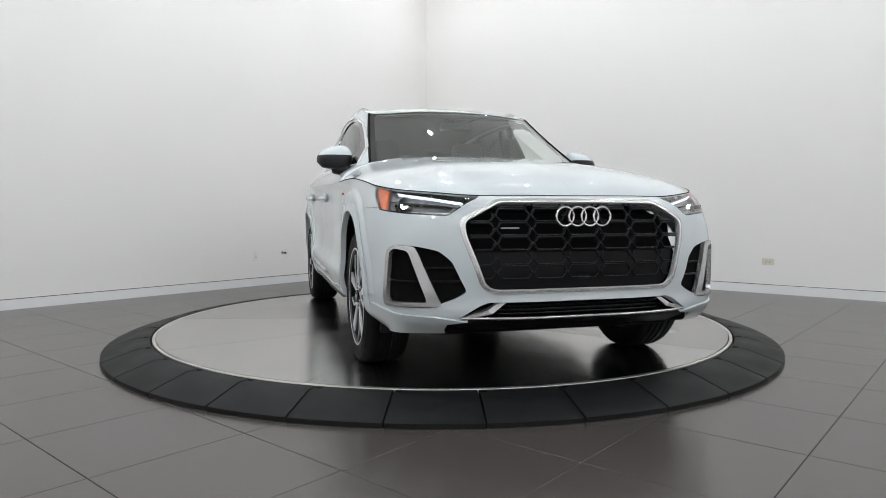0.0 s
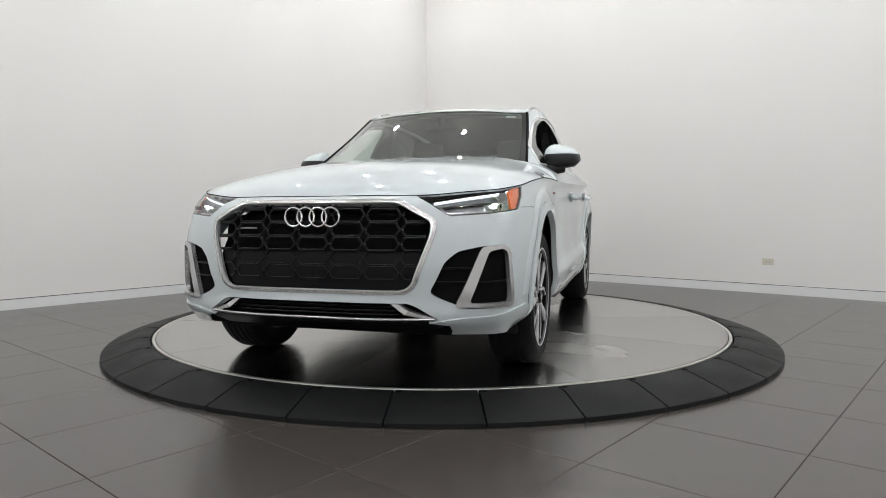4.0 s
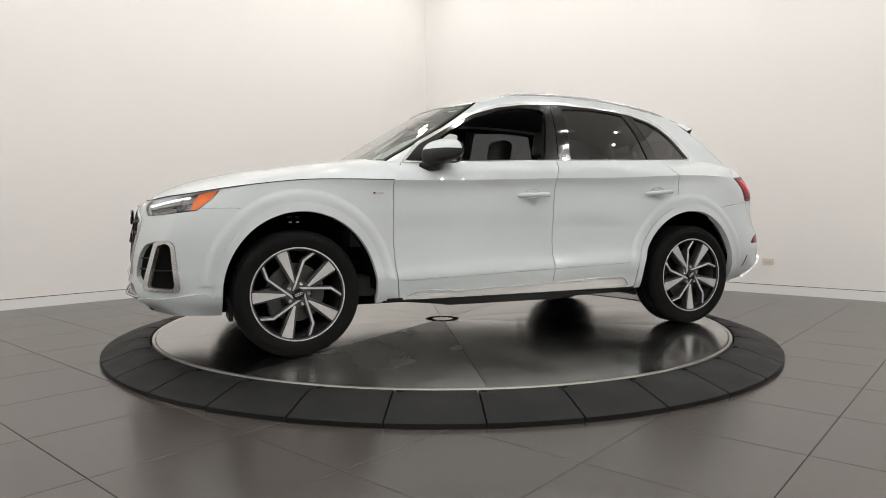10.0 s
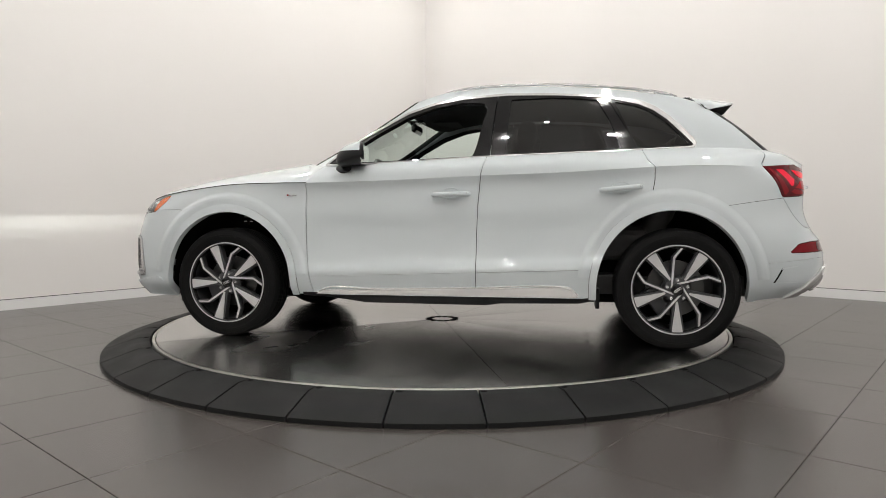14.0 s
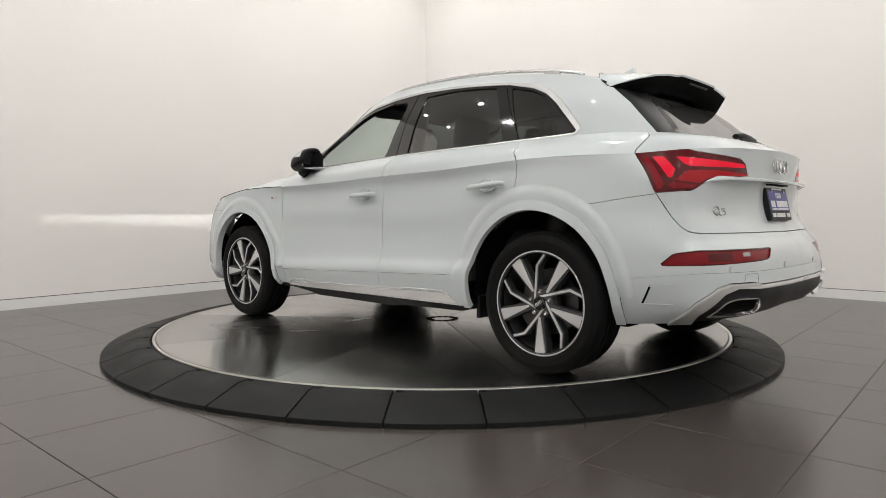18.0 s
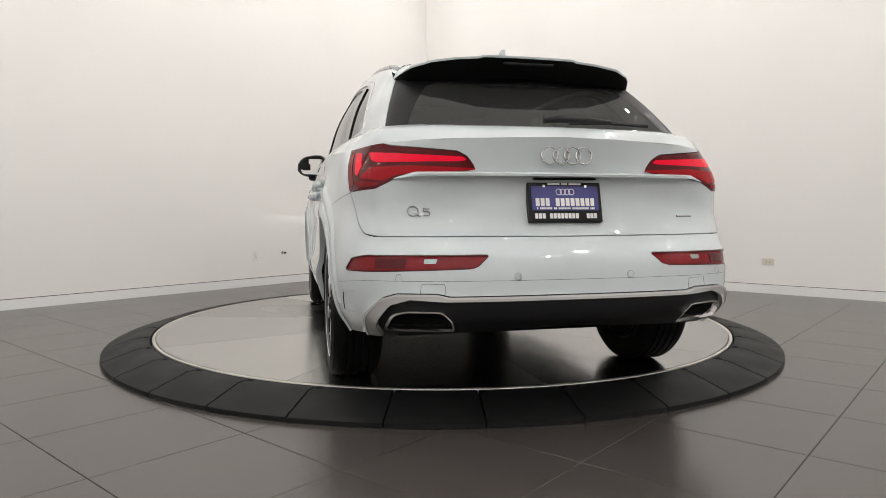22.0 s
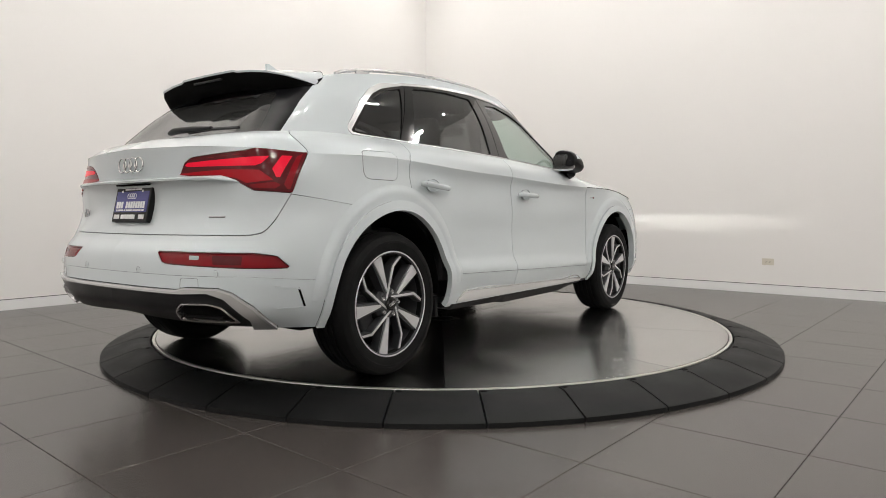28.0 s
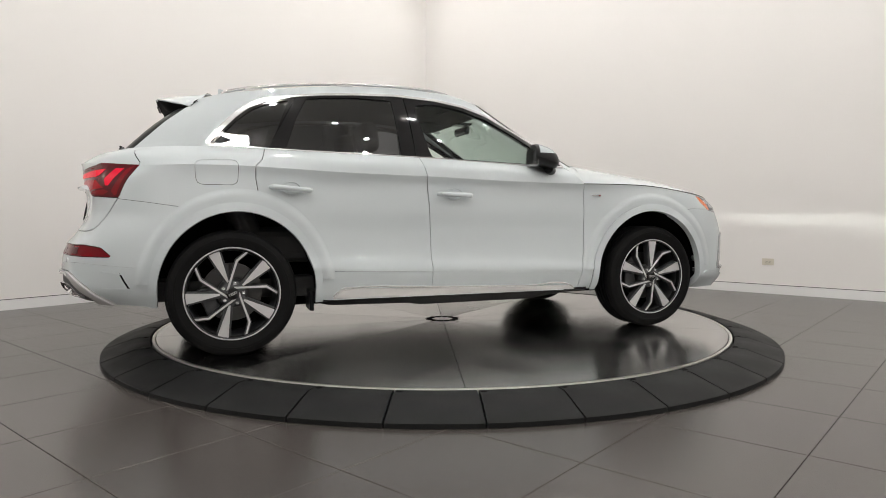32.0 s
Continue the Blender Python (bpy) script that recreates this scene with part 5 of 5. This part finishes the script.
    big = [(.608 + .021 * math.cos(a), .806 + .0185 * math.sin(a)) for a in np.linspace(0, 2 * math.pi, 25)[:-1]]
    part("badge_loop", tube([(rx(y, z) - .003, y, z) for y, z in big], .0034, 6, closed=True), M_BADGE, CAR, "chrome badge loop")
    for line in ([(.606, .797), (.580, .786)], [(.543, .816), (.566, .816), (.568, .805), (.552, .806), (.543, .800), (.546, .791), (.568, .789)]):
        part("badge_stroke", tube([(rx(y, z) - .003, y, z) for y, z in line], .0032, 6), M_BADGE, CAR, "chrome badge stroke")
    part("badge_strip", tube([(rx(y, .784) - .001, -y, .784) for y in np.linspace(.535, .618, 8)], .0045, 6), M_FRAME, CAR, "grey badge bar")
    # number plate with dealer insert
    px = -2.3745
    lean = Matrix.Translation((px, 0, .841)) @ Matrix.Rotation(radians(12.5), 4, "Y") @ Matrix.Translation((-px, 0, -.841))
    plate = part("plate_frame", box(px, px + .034, -.157, .157, .760, .922, .004), M_BLACK, CAR, "black plate frame with a blue dealer insert", lean)
    part("plate_insert", box(px - .002, px + .01, -.143, .143, .806, .906, .002), M_PLATE, plate, "blue insert with white bars")

    def letters(text, half, z0, z1):
        # bars in the place of letters, read from the car's left
        w = 2 * half / len(text)
        for k, c in enumerate(text):
            if c == "x":
                y = half - w * k
                part("print_bar", box(px - .0035, px, y - w * .74, y, z0, z1), M_WHITE, plate)

    letters("xxx xxxxxxxx", .128, .824, .856)
    letters("x xxxxxxxx xx xxxxxxxx xxxxxxxxxxx xxx", .124, .8105, .8185)
    letters("xxx xxxxxxxx  xxx", .134, .774, .794)
    letters("xxxxxxxx xxxx xxxxxxxx", .072, .911, .918)
    for y in (-.027, -.009, .009, .027):
        part("print_ring", tube([(px - .003, y + .012 * math.cos(a), .882 + .012 * math.sin(a)) for a in np.linspace(0, 2 * math.pi, 17)[:-1]], .0016, 5, closed=True), M_WHITE, plate)
    for y in (-.09, .09):
        part("screw", lathe([(0, .003), (.006, .003), (.007, 0)], 12), M_BRIGHT, plate, m=Matrix.Translation((px - .002, y, .905)) @ Matrix.Rotation(radians(-90), 4, "Y"))
    # wiper
    wp = part("wiper", tube([(-2.158, .008, 1.194), (-2.170, -.05, 1.200), (-2.160, -.18, 1.200), (-2.148, -.31, 1.197)], [.018, .022, .019, .012], 10, flat=0.75), M_BLACK, CAR, "black rear wiper")
    part("blade", tube([(-2.140, -.12, 1.188), (-2.144, -.30, 1.192), (-2.134, -.50, 1.186)], .0075, 6), M_BLACK, wp)
    part("brake_light", box(-1.958, -1.945, -.12, .12, 1.474, 1.483, .002), M_BLACK, CAR, "dark red high brake light")


build_front()
build_rear()


# ---------------------------------------------------------------- sides: handles, mirrors, sills, badges
def build_sides(doors):
    for d in (1, -1):
        for door, x0, x1, z0, z1 in (("front_door", -.341, -.115, .917, .911), ("rear_door", -1.341, -1.110, .948, .932)):
            ob = doors[door, d]
            yb = .900 if door == "front_door" else .905
            pts = [(x0, d * (yb + .006), z0), (x0 + .02, d * (yb + .028), z0), ((x0 + x1) / 2, d * (yb + .036), (z0 + z1) / 2), (x1 - .02, d * (yb + .028), z1), (x1, d * (yb + .006), z1)]
            h = part("handle", tube(curve(pts, 14), [.010] + [.0145] * 12 + [.010], 10, flat=1.05), M_PAINT, ob, "white door handle")
            part("handle_insert", tube([(x0 + .012, d * (yb + .034), z0 + .002), (x0 + .035, d * (yb + .036), z0 + .002)], .006, 8), M_CHROME, h)
            bm = smooth(lathe([(0, -.046), (.030, -.042), (.046, -.022), (.0505, -.002), (.0535, .0010), (.0545, -.004)], 28), 70)
            bmesh.ops.transform(bm, matrix=Matrix.Translation(((x0 + x1) / 2, d * (yb + .0005), (z0 + z1) / 2 + .004)) @ Matrix.Diagonal((1, 1, .62, 1)) @ Matrix.Rotation(radians(-90 * d), 4, "X"), verts=bm.verts)
            part("handle_bowl", bm, M_PAINT, ob)
        # badge on the fender
        fb = part("side_badge", box(.764, .824, d * .9015 - .003, d * .9015 + .003, .914, .9195, .001, 1), M_CHROME, CAR, "small chrome badge bar")
        part("badge_field", box(.817, .828, d * .9015 - .0045, d * .9015 + .0045, .912, .922, .001, 1), M_RED, fb)
        # sill trim and black sill
        P_SILL = rounded([(.652, .292), (.609, .317), (-.377, .344), (-.852, .359), (-.938, .352), (-.990, .297)], .01)
        F = fine(SKIN, lambda p: p[1] > .7 and -1.1 < p[0] < .8 and p[2] < .42, 3)
        s = F.clip(field(F, P_SILL, "xz"))
        part("sill_trim", skin_mesh("sill_trim", s.moved(.007), d, .02), M_SILVER, CAR, "bright aluminium sill trim")
        side = F.v[:, [0, 2]]
        yy = lambda x, z: float(F.v[np.argsort(((side - (x, z))**2).sum(1))[:3], 1].mean()) + .0065
        part("sill_bead", tube([(x, d * yy(x, z), z + .001) for x, z in curve([(.63, .305), (.60, .320), (.3, .328), (-.377, .346), (-.852, .361), (-.94, .354), (-.985, .31)], 60)], .0045, 8), M_LEDGE, CAR, "bright bead above the sill trim")
        bm = bmesh.new()
        rows = []
        for x, lo in ((.74, .275), (.60, .268), (.47, .255), (.33, .236), (-.44, .234), (-.52, .247), (-1.0, .256), (-1.08, .275)):
            rows.append([bm.verts.new((x, d * y, z)) for y, z in ((.60, .31), (.874, .300), (.872, .285), (.845, lo), (.60, lo))])
        for p, q in zip(rows, rows[1:]):
            for i in range(5):
                bm.faces.new((p[i], p[(i + 1) % 5], q[(i + 1) % 5], q[i]))
        bm.faces.new(rows[0])
        bm.faces.new(rows[-1])
        bmesh.ops.recalc_face_normals(bm, faces=bm.faces)
        part("sill", bm, M_BLACK, CAR, "black plastic sill")
        # mirror: white cap over a black body on a foot
        mir = part("door_mirror", tube([(.50, d * .818, 1.078), (.47, d * .86, 1.078), (.43, d * .90, 1.092)], [.030, .030, .034], 12, flat=1.0), M_BLACK, doors["front_door", d], "door mirror with white cap and black body")
        for nm, m, z0, z1 in (("mirror_cap", M_PAINT, 1.180, 1.3), ("mirror_body", M_BLACK, 1.0, 1.1805), ("mirror_back", M_BLACK, 1.180, 1.3)):
            n1, n2 = 28, 40
            V = []
            for i in range(n1 + 1):
                th = math.pi * i / n1
                row = []
                for k in range(n2):
                    ph = 2 * math.pi * k / n2
                    sg = lambda c, e: math.copysign(abs(c)**e, c)
                    x = sg(math.sin(th) * math.cos(ph), .75) * .105
                    y = sg(math.sin(th) * math.sin(ph), .7) * .112
                    z = sg(math.cos(th), .8)
                    z *= .080 if z > 0 else .058
                    x = max(x, -.075)
                    z += y * .16 * (1 if z > 0 else -.2) * -1 + (x * -.28)
                    sc = .96 if nm == 'mirror_back' else 1.0
                    row.append((.392 + x * sc - (y * sc * .25), .898 + y * sc, 1.158 + z * sc))
                V.append(row)
            g = np.array([r + [r[0]] for r in V])
            gs = Surf(g.reshape(-1, 3), g.reshape(-1, 3), [(i * (n2 + 1) + k, i * (n2 + 1) + k + 1, (i + 1) * (n2 + 1) + k + 1, (i + 1) * (n2 + 1) + k) for i in range(n1) for k in range(n2)])
            gs = gs.clip(gs.v[:, 2] - z0 - (gs.v[:, 1] - .9) * .02)
            gs = gs.clip(z1 + (gs.v[:, 1] - .9) * .02 - gs.v[:, 2])
            if m is M_PAINT:
                gs = gs.clip(gs.v[:, 0] + (gs.v[:, 1] - .898) * .25 - .342)
            bm = bmesh.new()
            vs = [bm.verts.new((x, d * y, z)) for x, y, z in gs.v]
            for f in gs.f:
                try:
                    bm.faces.new([vs[i] for i in f])
                except ValueError:
                    pass
            bmesh.ops.remove_doubles(bm, verts=bm.verts, dist=1e-5)
            bmesh.ops.recalc_face_normals(bm, faces=bm.faces)
            part(nm, smooth(bm, 50), m, mir, "white painted cap" if m is M_PAINT else "black lower body")
        gl = prism([(.0 + .085 * sx, .058 * sz) for sx, sz in rounded([(-1, -1), (1, -1), (1, 1), (-1, 1)], .5)], .003)
        part("mirror_glass", gl, M_BRIGHT, mir, "mirror glass", Matrix.Translation((.316, d * .898, 1.16)) @ Matrix(((0, 0, -1, 0), (d, 0, 0, 0), (0, 1, 0, 0), (0, 0, 0, 1))))
        # underside mud flaps in front of and behind the wheels
        for x0, x1, z0 in ((1.60, 1.625, .215), (-1.115, -1.09, .225)):
            part("splash_guard", box(x0, x1, d * .74 - .09, d * .74 + .09, z0, z0 + .12, .006), M_BLACK, CAR)
    # wheel wells and underbody
    for cx in (AX_F, AX_R):
        for d in (1, -1):
            bm = bmesh.new()
            rows = []
            for y in (.82, .70, .53):
                rows.append([bm.verts.new((cx + .445 * math.cos(a), d * y, .36 + .47 * math.sin(a))) for a in np.linspace(-.02, math.pi + .02, 29)])
            for p, q in zip(rows, rows[1:]):
                for i in range(28):
                    bm.faces.new((p[i], p[i + 1], q[i + 1], q[i]))
            bm.faces.new(rows[-1])
            part("wheel_well", smooth(bm), M_WELL, CAR, "black wheel arch liner")
    part("underbody", box(-1.90, 1.90, -.62, .62, .235, .30, .03), M_WELL, CAR, "black underbody panels")
    part("front_undertray", box(1.5, 2.02, -.62, .62, .27, .33, .02), M_WELL, CAR)
    part("rear_undertray", box(-2.28, -1.9, -.5, .5, .34, .38, .015), M_WELL, CAR)
    part("axle", tube([(-1.554, -.7, .30), (-1.554, .7, .30)], .04, 10), M_BLACK, CAR)
    for d in (1, -1):
        part("suspension_arm", tube([(1.266, d * .72, .30), (1.20, d * .45, .31)], .028, 8), M_BLACK, CAR)
        for k in (-.022, .022):
            part("spring_clip", box(1.232 + k - .012, 1.232 + k + .012, d * .60 - .02, d * .60 + .03, .742, .756, .004), M_CHROME, CAR)
            part("spring_clip", box(1.232 + k - .010, 1.232 + k + .010, d * .60 - .02, d * .60 + .03, .775, .785, .003), M_DISK, CAR)
        part("suspension_strut", tube([(1.24, d * .64, .35), (1.20, d * .58, .80)], .035, 10), M_WELL, CAR)
        part("suspension_strut", tube([(-1.53, d * .64, .35), (-1.53, d * .58, .80)], .03, 10), M_WELL, CAR)


build_sides(DOORS)


# ---------------------------------------------------------------- wheels
def build_wheel():
    """A left wheel at the origin, its outer face towards +y."""
    R = .261
    w = thing("wheel", "", "")
    w.parent = CAR
    prof = [(.243, -.100), (.262, -.112), (.300, -.119), (.335, -.113), (.353, -.098), (.3615, -.080)]
    for g in (-.052, -.018, .018, .052):
        prof += [(.362, g - .006), (.355, g - .0045), (.355, g + .0045), (.362, g + .006)]
    prof += [(.3615, .080), (.353, .098), (.345, .106), (.3445, .1085), (.335, .113), (.318, .1175), (.3172, .1190), (.305, .1195), (.3042, .1180), (.280, .1150), (.262, .112), (.243, .100)]
    prof = [(.243 + (r - .243) * .933, y) for r, y in prof]
    tyre = part("tyre", smooth(lathe(prof, 72, "y", close=True), 28), M_TYRE, w, "black road tyre")
    rim = part("rim", smooth(lathe([(R + .001, .1085), (R - .002, .1125), (R - .010, .1125), (R - .014, .104), (R - .02, .06), (R - .03, -.09), (R, -.105), (R + .003, -.09), (R - .012, .0), (R - .006, .09)], 72, "y", close=True), 28), M_GUN, w, "five spoke alloy rim")
    part("rim_edge", smooth(lathe([(R + .002, .1090), (R - .001, .1140), (R - .0065, .1140), (R - .0085, .1100)], 72, "y", close=True), 40), M_RIM, rim, "machined bright rim edge")
    P = lambda pts: [(x * R, z * R) for x, z in pts]

    def plate(pts, y0, y1, bev=.0012):
        # outline in the wheel's plane seen from outside (x to the viewer's right)
        bm = prism(pts, y1 - y0, bev)
        bmesh.ops.transform(bm, matrix=Matrix(((-1, 0, 0, 0), (0, 0, 1, y0), (0, 1, 0, 0), (0, 0, 0, 1))), verts=bm.verts)
        bmesh.ops.recalc_face_normals(bm, faces=bm.faces)
        return bm

    blade = P([(-.010, .26), (.030, .27), (.122, .958), (.0, .968), (-.115, .958)])
    body = P([(-.055, .20), (.075, .20), (.155, .955), (0, .965), (-.150, .955)])

    def strip(pts, wd):
        pts = [Vector(p) for p in pts]
        lft, rgt = [], []
        for i, p in enumerate(pts):
            t = (pts[min(i + 1, len(pts) - 1)] - pts[max(i - 1, 0)]).normalized()
            nrm = Vector((-t.y, t.x)) * wd
            lft.append(p + nrm)
            rgt.append(p - nrm)
        return P([(q.x, q.y) for q in lft + rgt[::-1]])

    # thin zigzag arm: from the hub up beside the blade, then bent to the rim
    zig = [(-.075, .10), (.366, .615), (.700, .706)]
    for k in range(5):
        turn = Matrix.Rotation(radians(72 * k), 4, "Y")
        sp = part("spoke", plate(body, .045, .096), M_GUN, rim, m=turn)
        part("spoke_face", plate(blade, .096, .1035), M_RIM, sp, "machined bright blade")
        arm = part("spoke_arm", plate(strip(zig, .042), .050, .095), M_GUN, rim, m=turn)
        part("arm_face", plate(strip(zig, .021), .095, .1000), M_RIM, arm, "machined bright line")
        a = radians(90 + 72 * k + 36)
        part("wheel_bolt", smooth(lathe([(0, .1045), (.004, .1045), (.0045, .101), (.009, .1035), (.0105, .100), (.0105, .07)], 12, "y")), M_CHROME, rim, m=Matrix.Translation((.058 * math.cos(a), 0, .058 * math.sin(a))))
    part("hub", smooth(lathe([(0, .0975), (.046, .0975), (.070, .092), (.082, .07), (.082, .03), (0, .03)], 40, "y"), 25), M_GUN, rim)
    cap = part("hub_cap", smooth(lathe([(0, .1125), (.028, .1120), (.034, .108), (.036, .085)], 32, "y"), 30), M_GLOSS, rim, "black hub cap with tiny rings")
    for x in (-.015, -.005, .005, .015):
        part("cap_ring", tube([(x + .0068 * math.cos(a), .1128, .0068 * math.sin(a)) for a in np.linspace(0, 2 * math.pi, 13)[:-1]], .0017, 5, closed=True, up=(0, 1, 0)), M_LEDGE, cap)
    br = part("brake_disc", smooth(lathe([(.07, .010), (.165, .010), (.165, -.012), (.07, -.012)], 48, "y", close=True)), M_DISK, w, "steel brake disc")
    part("caliper", box(.085, .175, -.035, .045, -.07, .09, .012), M_GUN, w, "grey brake caliper")
    part("barrel", smooth(lathe([(.03, -.10), (R - .03, -.10), (R - .03, -.085), (.03, -.085)], 40, "y", close=True)), M_WELL, w)
    return w


def build_wheels():
    first = build_wheel()
    spots = ((1.260, 1, 111), (-1.549, 1, 127), (-1.549, -1, 113), (1.260, -1, 88))
    for k, (x, d, blade) in enumerate(spots):
        # turn about the axle: blade angle as seen from outside
        m = Matrix.Translation((x, d * .783, .354)) @ (Matrix.Identity(4) if d > 0 else Matrix.Rotation(math.pi, 4, "Z")) @ Matrix.Rotation(radians(blade - 90), 4, "Y")
        if k == 0:
            first.matrix_basis = m
        else:
            copy_thing(first, m)


build_wheels()


# ---------------------------------------------------------------- inside the cabin
def build_cabin():
    part("cabin_floor", box(-2.05, 1.0, -.70, .70, .30, .42, .01), M_TRIM, CAR)
    for d in (1, -1):
        part("door_card", box(-1.05, .62, d * .80 - .03, d * .80 + .03, .42, 1.075, .02), M_TRIM, CAR, "dark door lining")
    # dashboard
    bm = bmesh.new()
    rows = []
    for y in np.linspace(-.72, .72, 13):
        hump = .03 * math.exp(-((y - .37) / .16)**2)
        rows.append([bm.verts.new(p) for p in ((.92, y, 1.06), (.70, y, 1.095 + hump * .4), (.50, y, 1.085 + hump), (.42, y, 1.04 + hump), (.40, y, .90), (.52, y, .60), (.92, y, .60))])
    for p, q in zip(rows, rows[1:]):
        for i in range(7):
            bm.faces.new((p[i], p[(i + 1) % 7], q[(i + 1) % 7], q[i]))
    bm.faces.new(rows[0])
    bm.faces.new(rows[-1])
    bmesh.ops.recalc_face_normals(bm, faces=bm.faces)
    dash = part("dashboard", smooth(bm, 35), M_TRIM, CAR, "dark dashboard")
    part("screen", box(.43, .45, -.13, .13, 1.04, 1.19, .008), M_GLOSS, dash, "standing black screen")
    # steering wheel
    sm = Matrix.Translation((.30, .37, 1.0)) @ Matrix.Rotation(radians(-65), 4, "Y")
    sw = part("steering_wheel", tube([(.185 * math.cos(a), .185 * math.sin(a), 0) for a in np.linspace(0, 2 * math.pi, 33)[:-1]], .016, 8, closed=True), M_LEATHER, CAR, "black leather steering wheel", sm)
    part("wheel_boss", box(-.07, .07, -.09, .09, -.03, .02, .02), M_LEATHER, sw)
    for a in (0, 180, 270):
        part("wheel_spoke", box(.05, .18, -.018, .018, -.012, .008, .005), M_TRIM, sw, m=Matrix.Rotation(radians(a + 90), 4, "Z"))
    # seats
    for y in (.37, -.37):
        st = part("seat", box(-.50, .10, y - .26, y + .26, .50, .70, .06, 3), M_LEATHER, CAR, "black leather front seat")
        back = box(-.075, .075, y - .25, y + .25, 0, .60, .06, 3)
        part("backrest", smooth(back), M_LEATHER, st, m=Matrix.Translation((-.44, 0, .60)) @ Matrix.Rotation(radians(-17), 4, "Y"))
        head = box(-.06, .06, y - .135, y + .135, 0, .20, .05, 3)
        part("headrest", smooth(head), M_LEATHER, st, "black padded headrest", Matrix.Translation((-.64, 0, 1.205)) @ Matrix.Rotation(radians(-10), 4, "Y"))
        for k in (-.06, .06):
            part("headrest_post", tube([(-.62, y + k, 1.14), (-.645, y + k, 1.25)], .007, 6), M_CHROME, st)
    bench = part("rear_seat", box(-1.45, -.90, -.64, .64, .50, .72, .06, 3), M_LEATHER, CAR, "black rear bench seat")
    part("backrest", smooth(box(-.08, .08, -.64, .64, 0, .58, .06, 3)), M_LEATHER, bench, m=Matrix.Translation((-1.42, 0, .62)) @ Matrix.Rotation(radians(-22), 4, "Y"))
    for y in (-.40, 0, .40):
        part("headrest", smooth(box(-.05, .05, y - .12, y + .12, 0, .15, .04, 3)), M_LEATHER, bench, m=Matrix.Translation((-1.64, 0, 1.17)) @ Matrix.Rotation(radians(-15), 4, "Y"))
    part("parcel_shelf", box(-2.05, -1.66, -.60, .60, 1.06, 1.09, .01), M_TRIM, CAR)
    mirror = part("interior_mirror", box(.16, .20, -.12, .12, 1.395, 1.455, .015), M_GLOSS, CAR, "black rear-view mirror")
    part("mirror_stem", tube([(.19, 0, 1.44), (.225, 0, 1.480)], .014, 8), M_GLOSS, mirror)
    part("sensor_box", box(.12, .24, -.06, .06, 1.470, 1.486, .004), M_GLOSS, CAR, m=Matrix.Translation((0, 0, .0)))
    for d in (1, -1):
        part("sun_visor", box(-.10, .10, d * .36 - .16, d * .36 + .16, 1.500, 1.515, .006), M_HEAD, CAR)
        part("belt_pillar", tube([(-.47, d * .70, 1.05), (-.52, d * .64, 1.50)], .035, 8), M_HEAD, CAR)
        part("belt", box(-.455, -.450, d * .66 - .024, d * .66 + .024, .62, 1.42), M_BLACK, CAR)
    k = np.argmin((HOUSE.v[:, 1] - .515)**2 + (HOUSE.v[:, 2] - 1.478)**2 + np.where(HOUSE.v[:, 0] > -.1, 0, 9))
    x, y, z = HOUSE.v[k] - HOUSE.n[k] * .010
    face = Matrix.Translation((x, y, z)) @ Vector(HOUSE.n[k]).to_track_quat("X", "Z").to_matrix().to_4x4()
    part("windscreen_sticker", box(-.0004, .0004, -.034, .034, -.010, .010), M_WHITE, CAR, "small white paper sticker", face)


build_cabin()


# ---------------------------------------------------------------- what moves
def motions():
    """The platform turns clockwise at an even pace, and the car with it."""
    table, ride = [], []
    for k in range(0, 33):
        a = 286.13 - 8.3165 * k
        turn = Matrix.Rotation(radians(a), 4, "Z")
        table.append((k, turn))
        ride.append((k, turn @ Matrix.Translation((0, 0.047, 0))))
    walk(DISC, table)
    walk(CAR, ride)


build_wall_things()
build_floor()
motions()
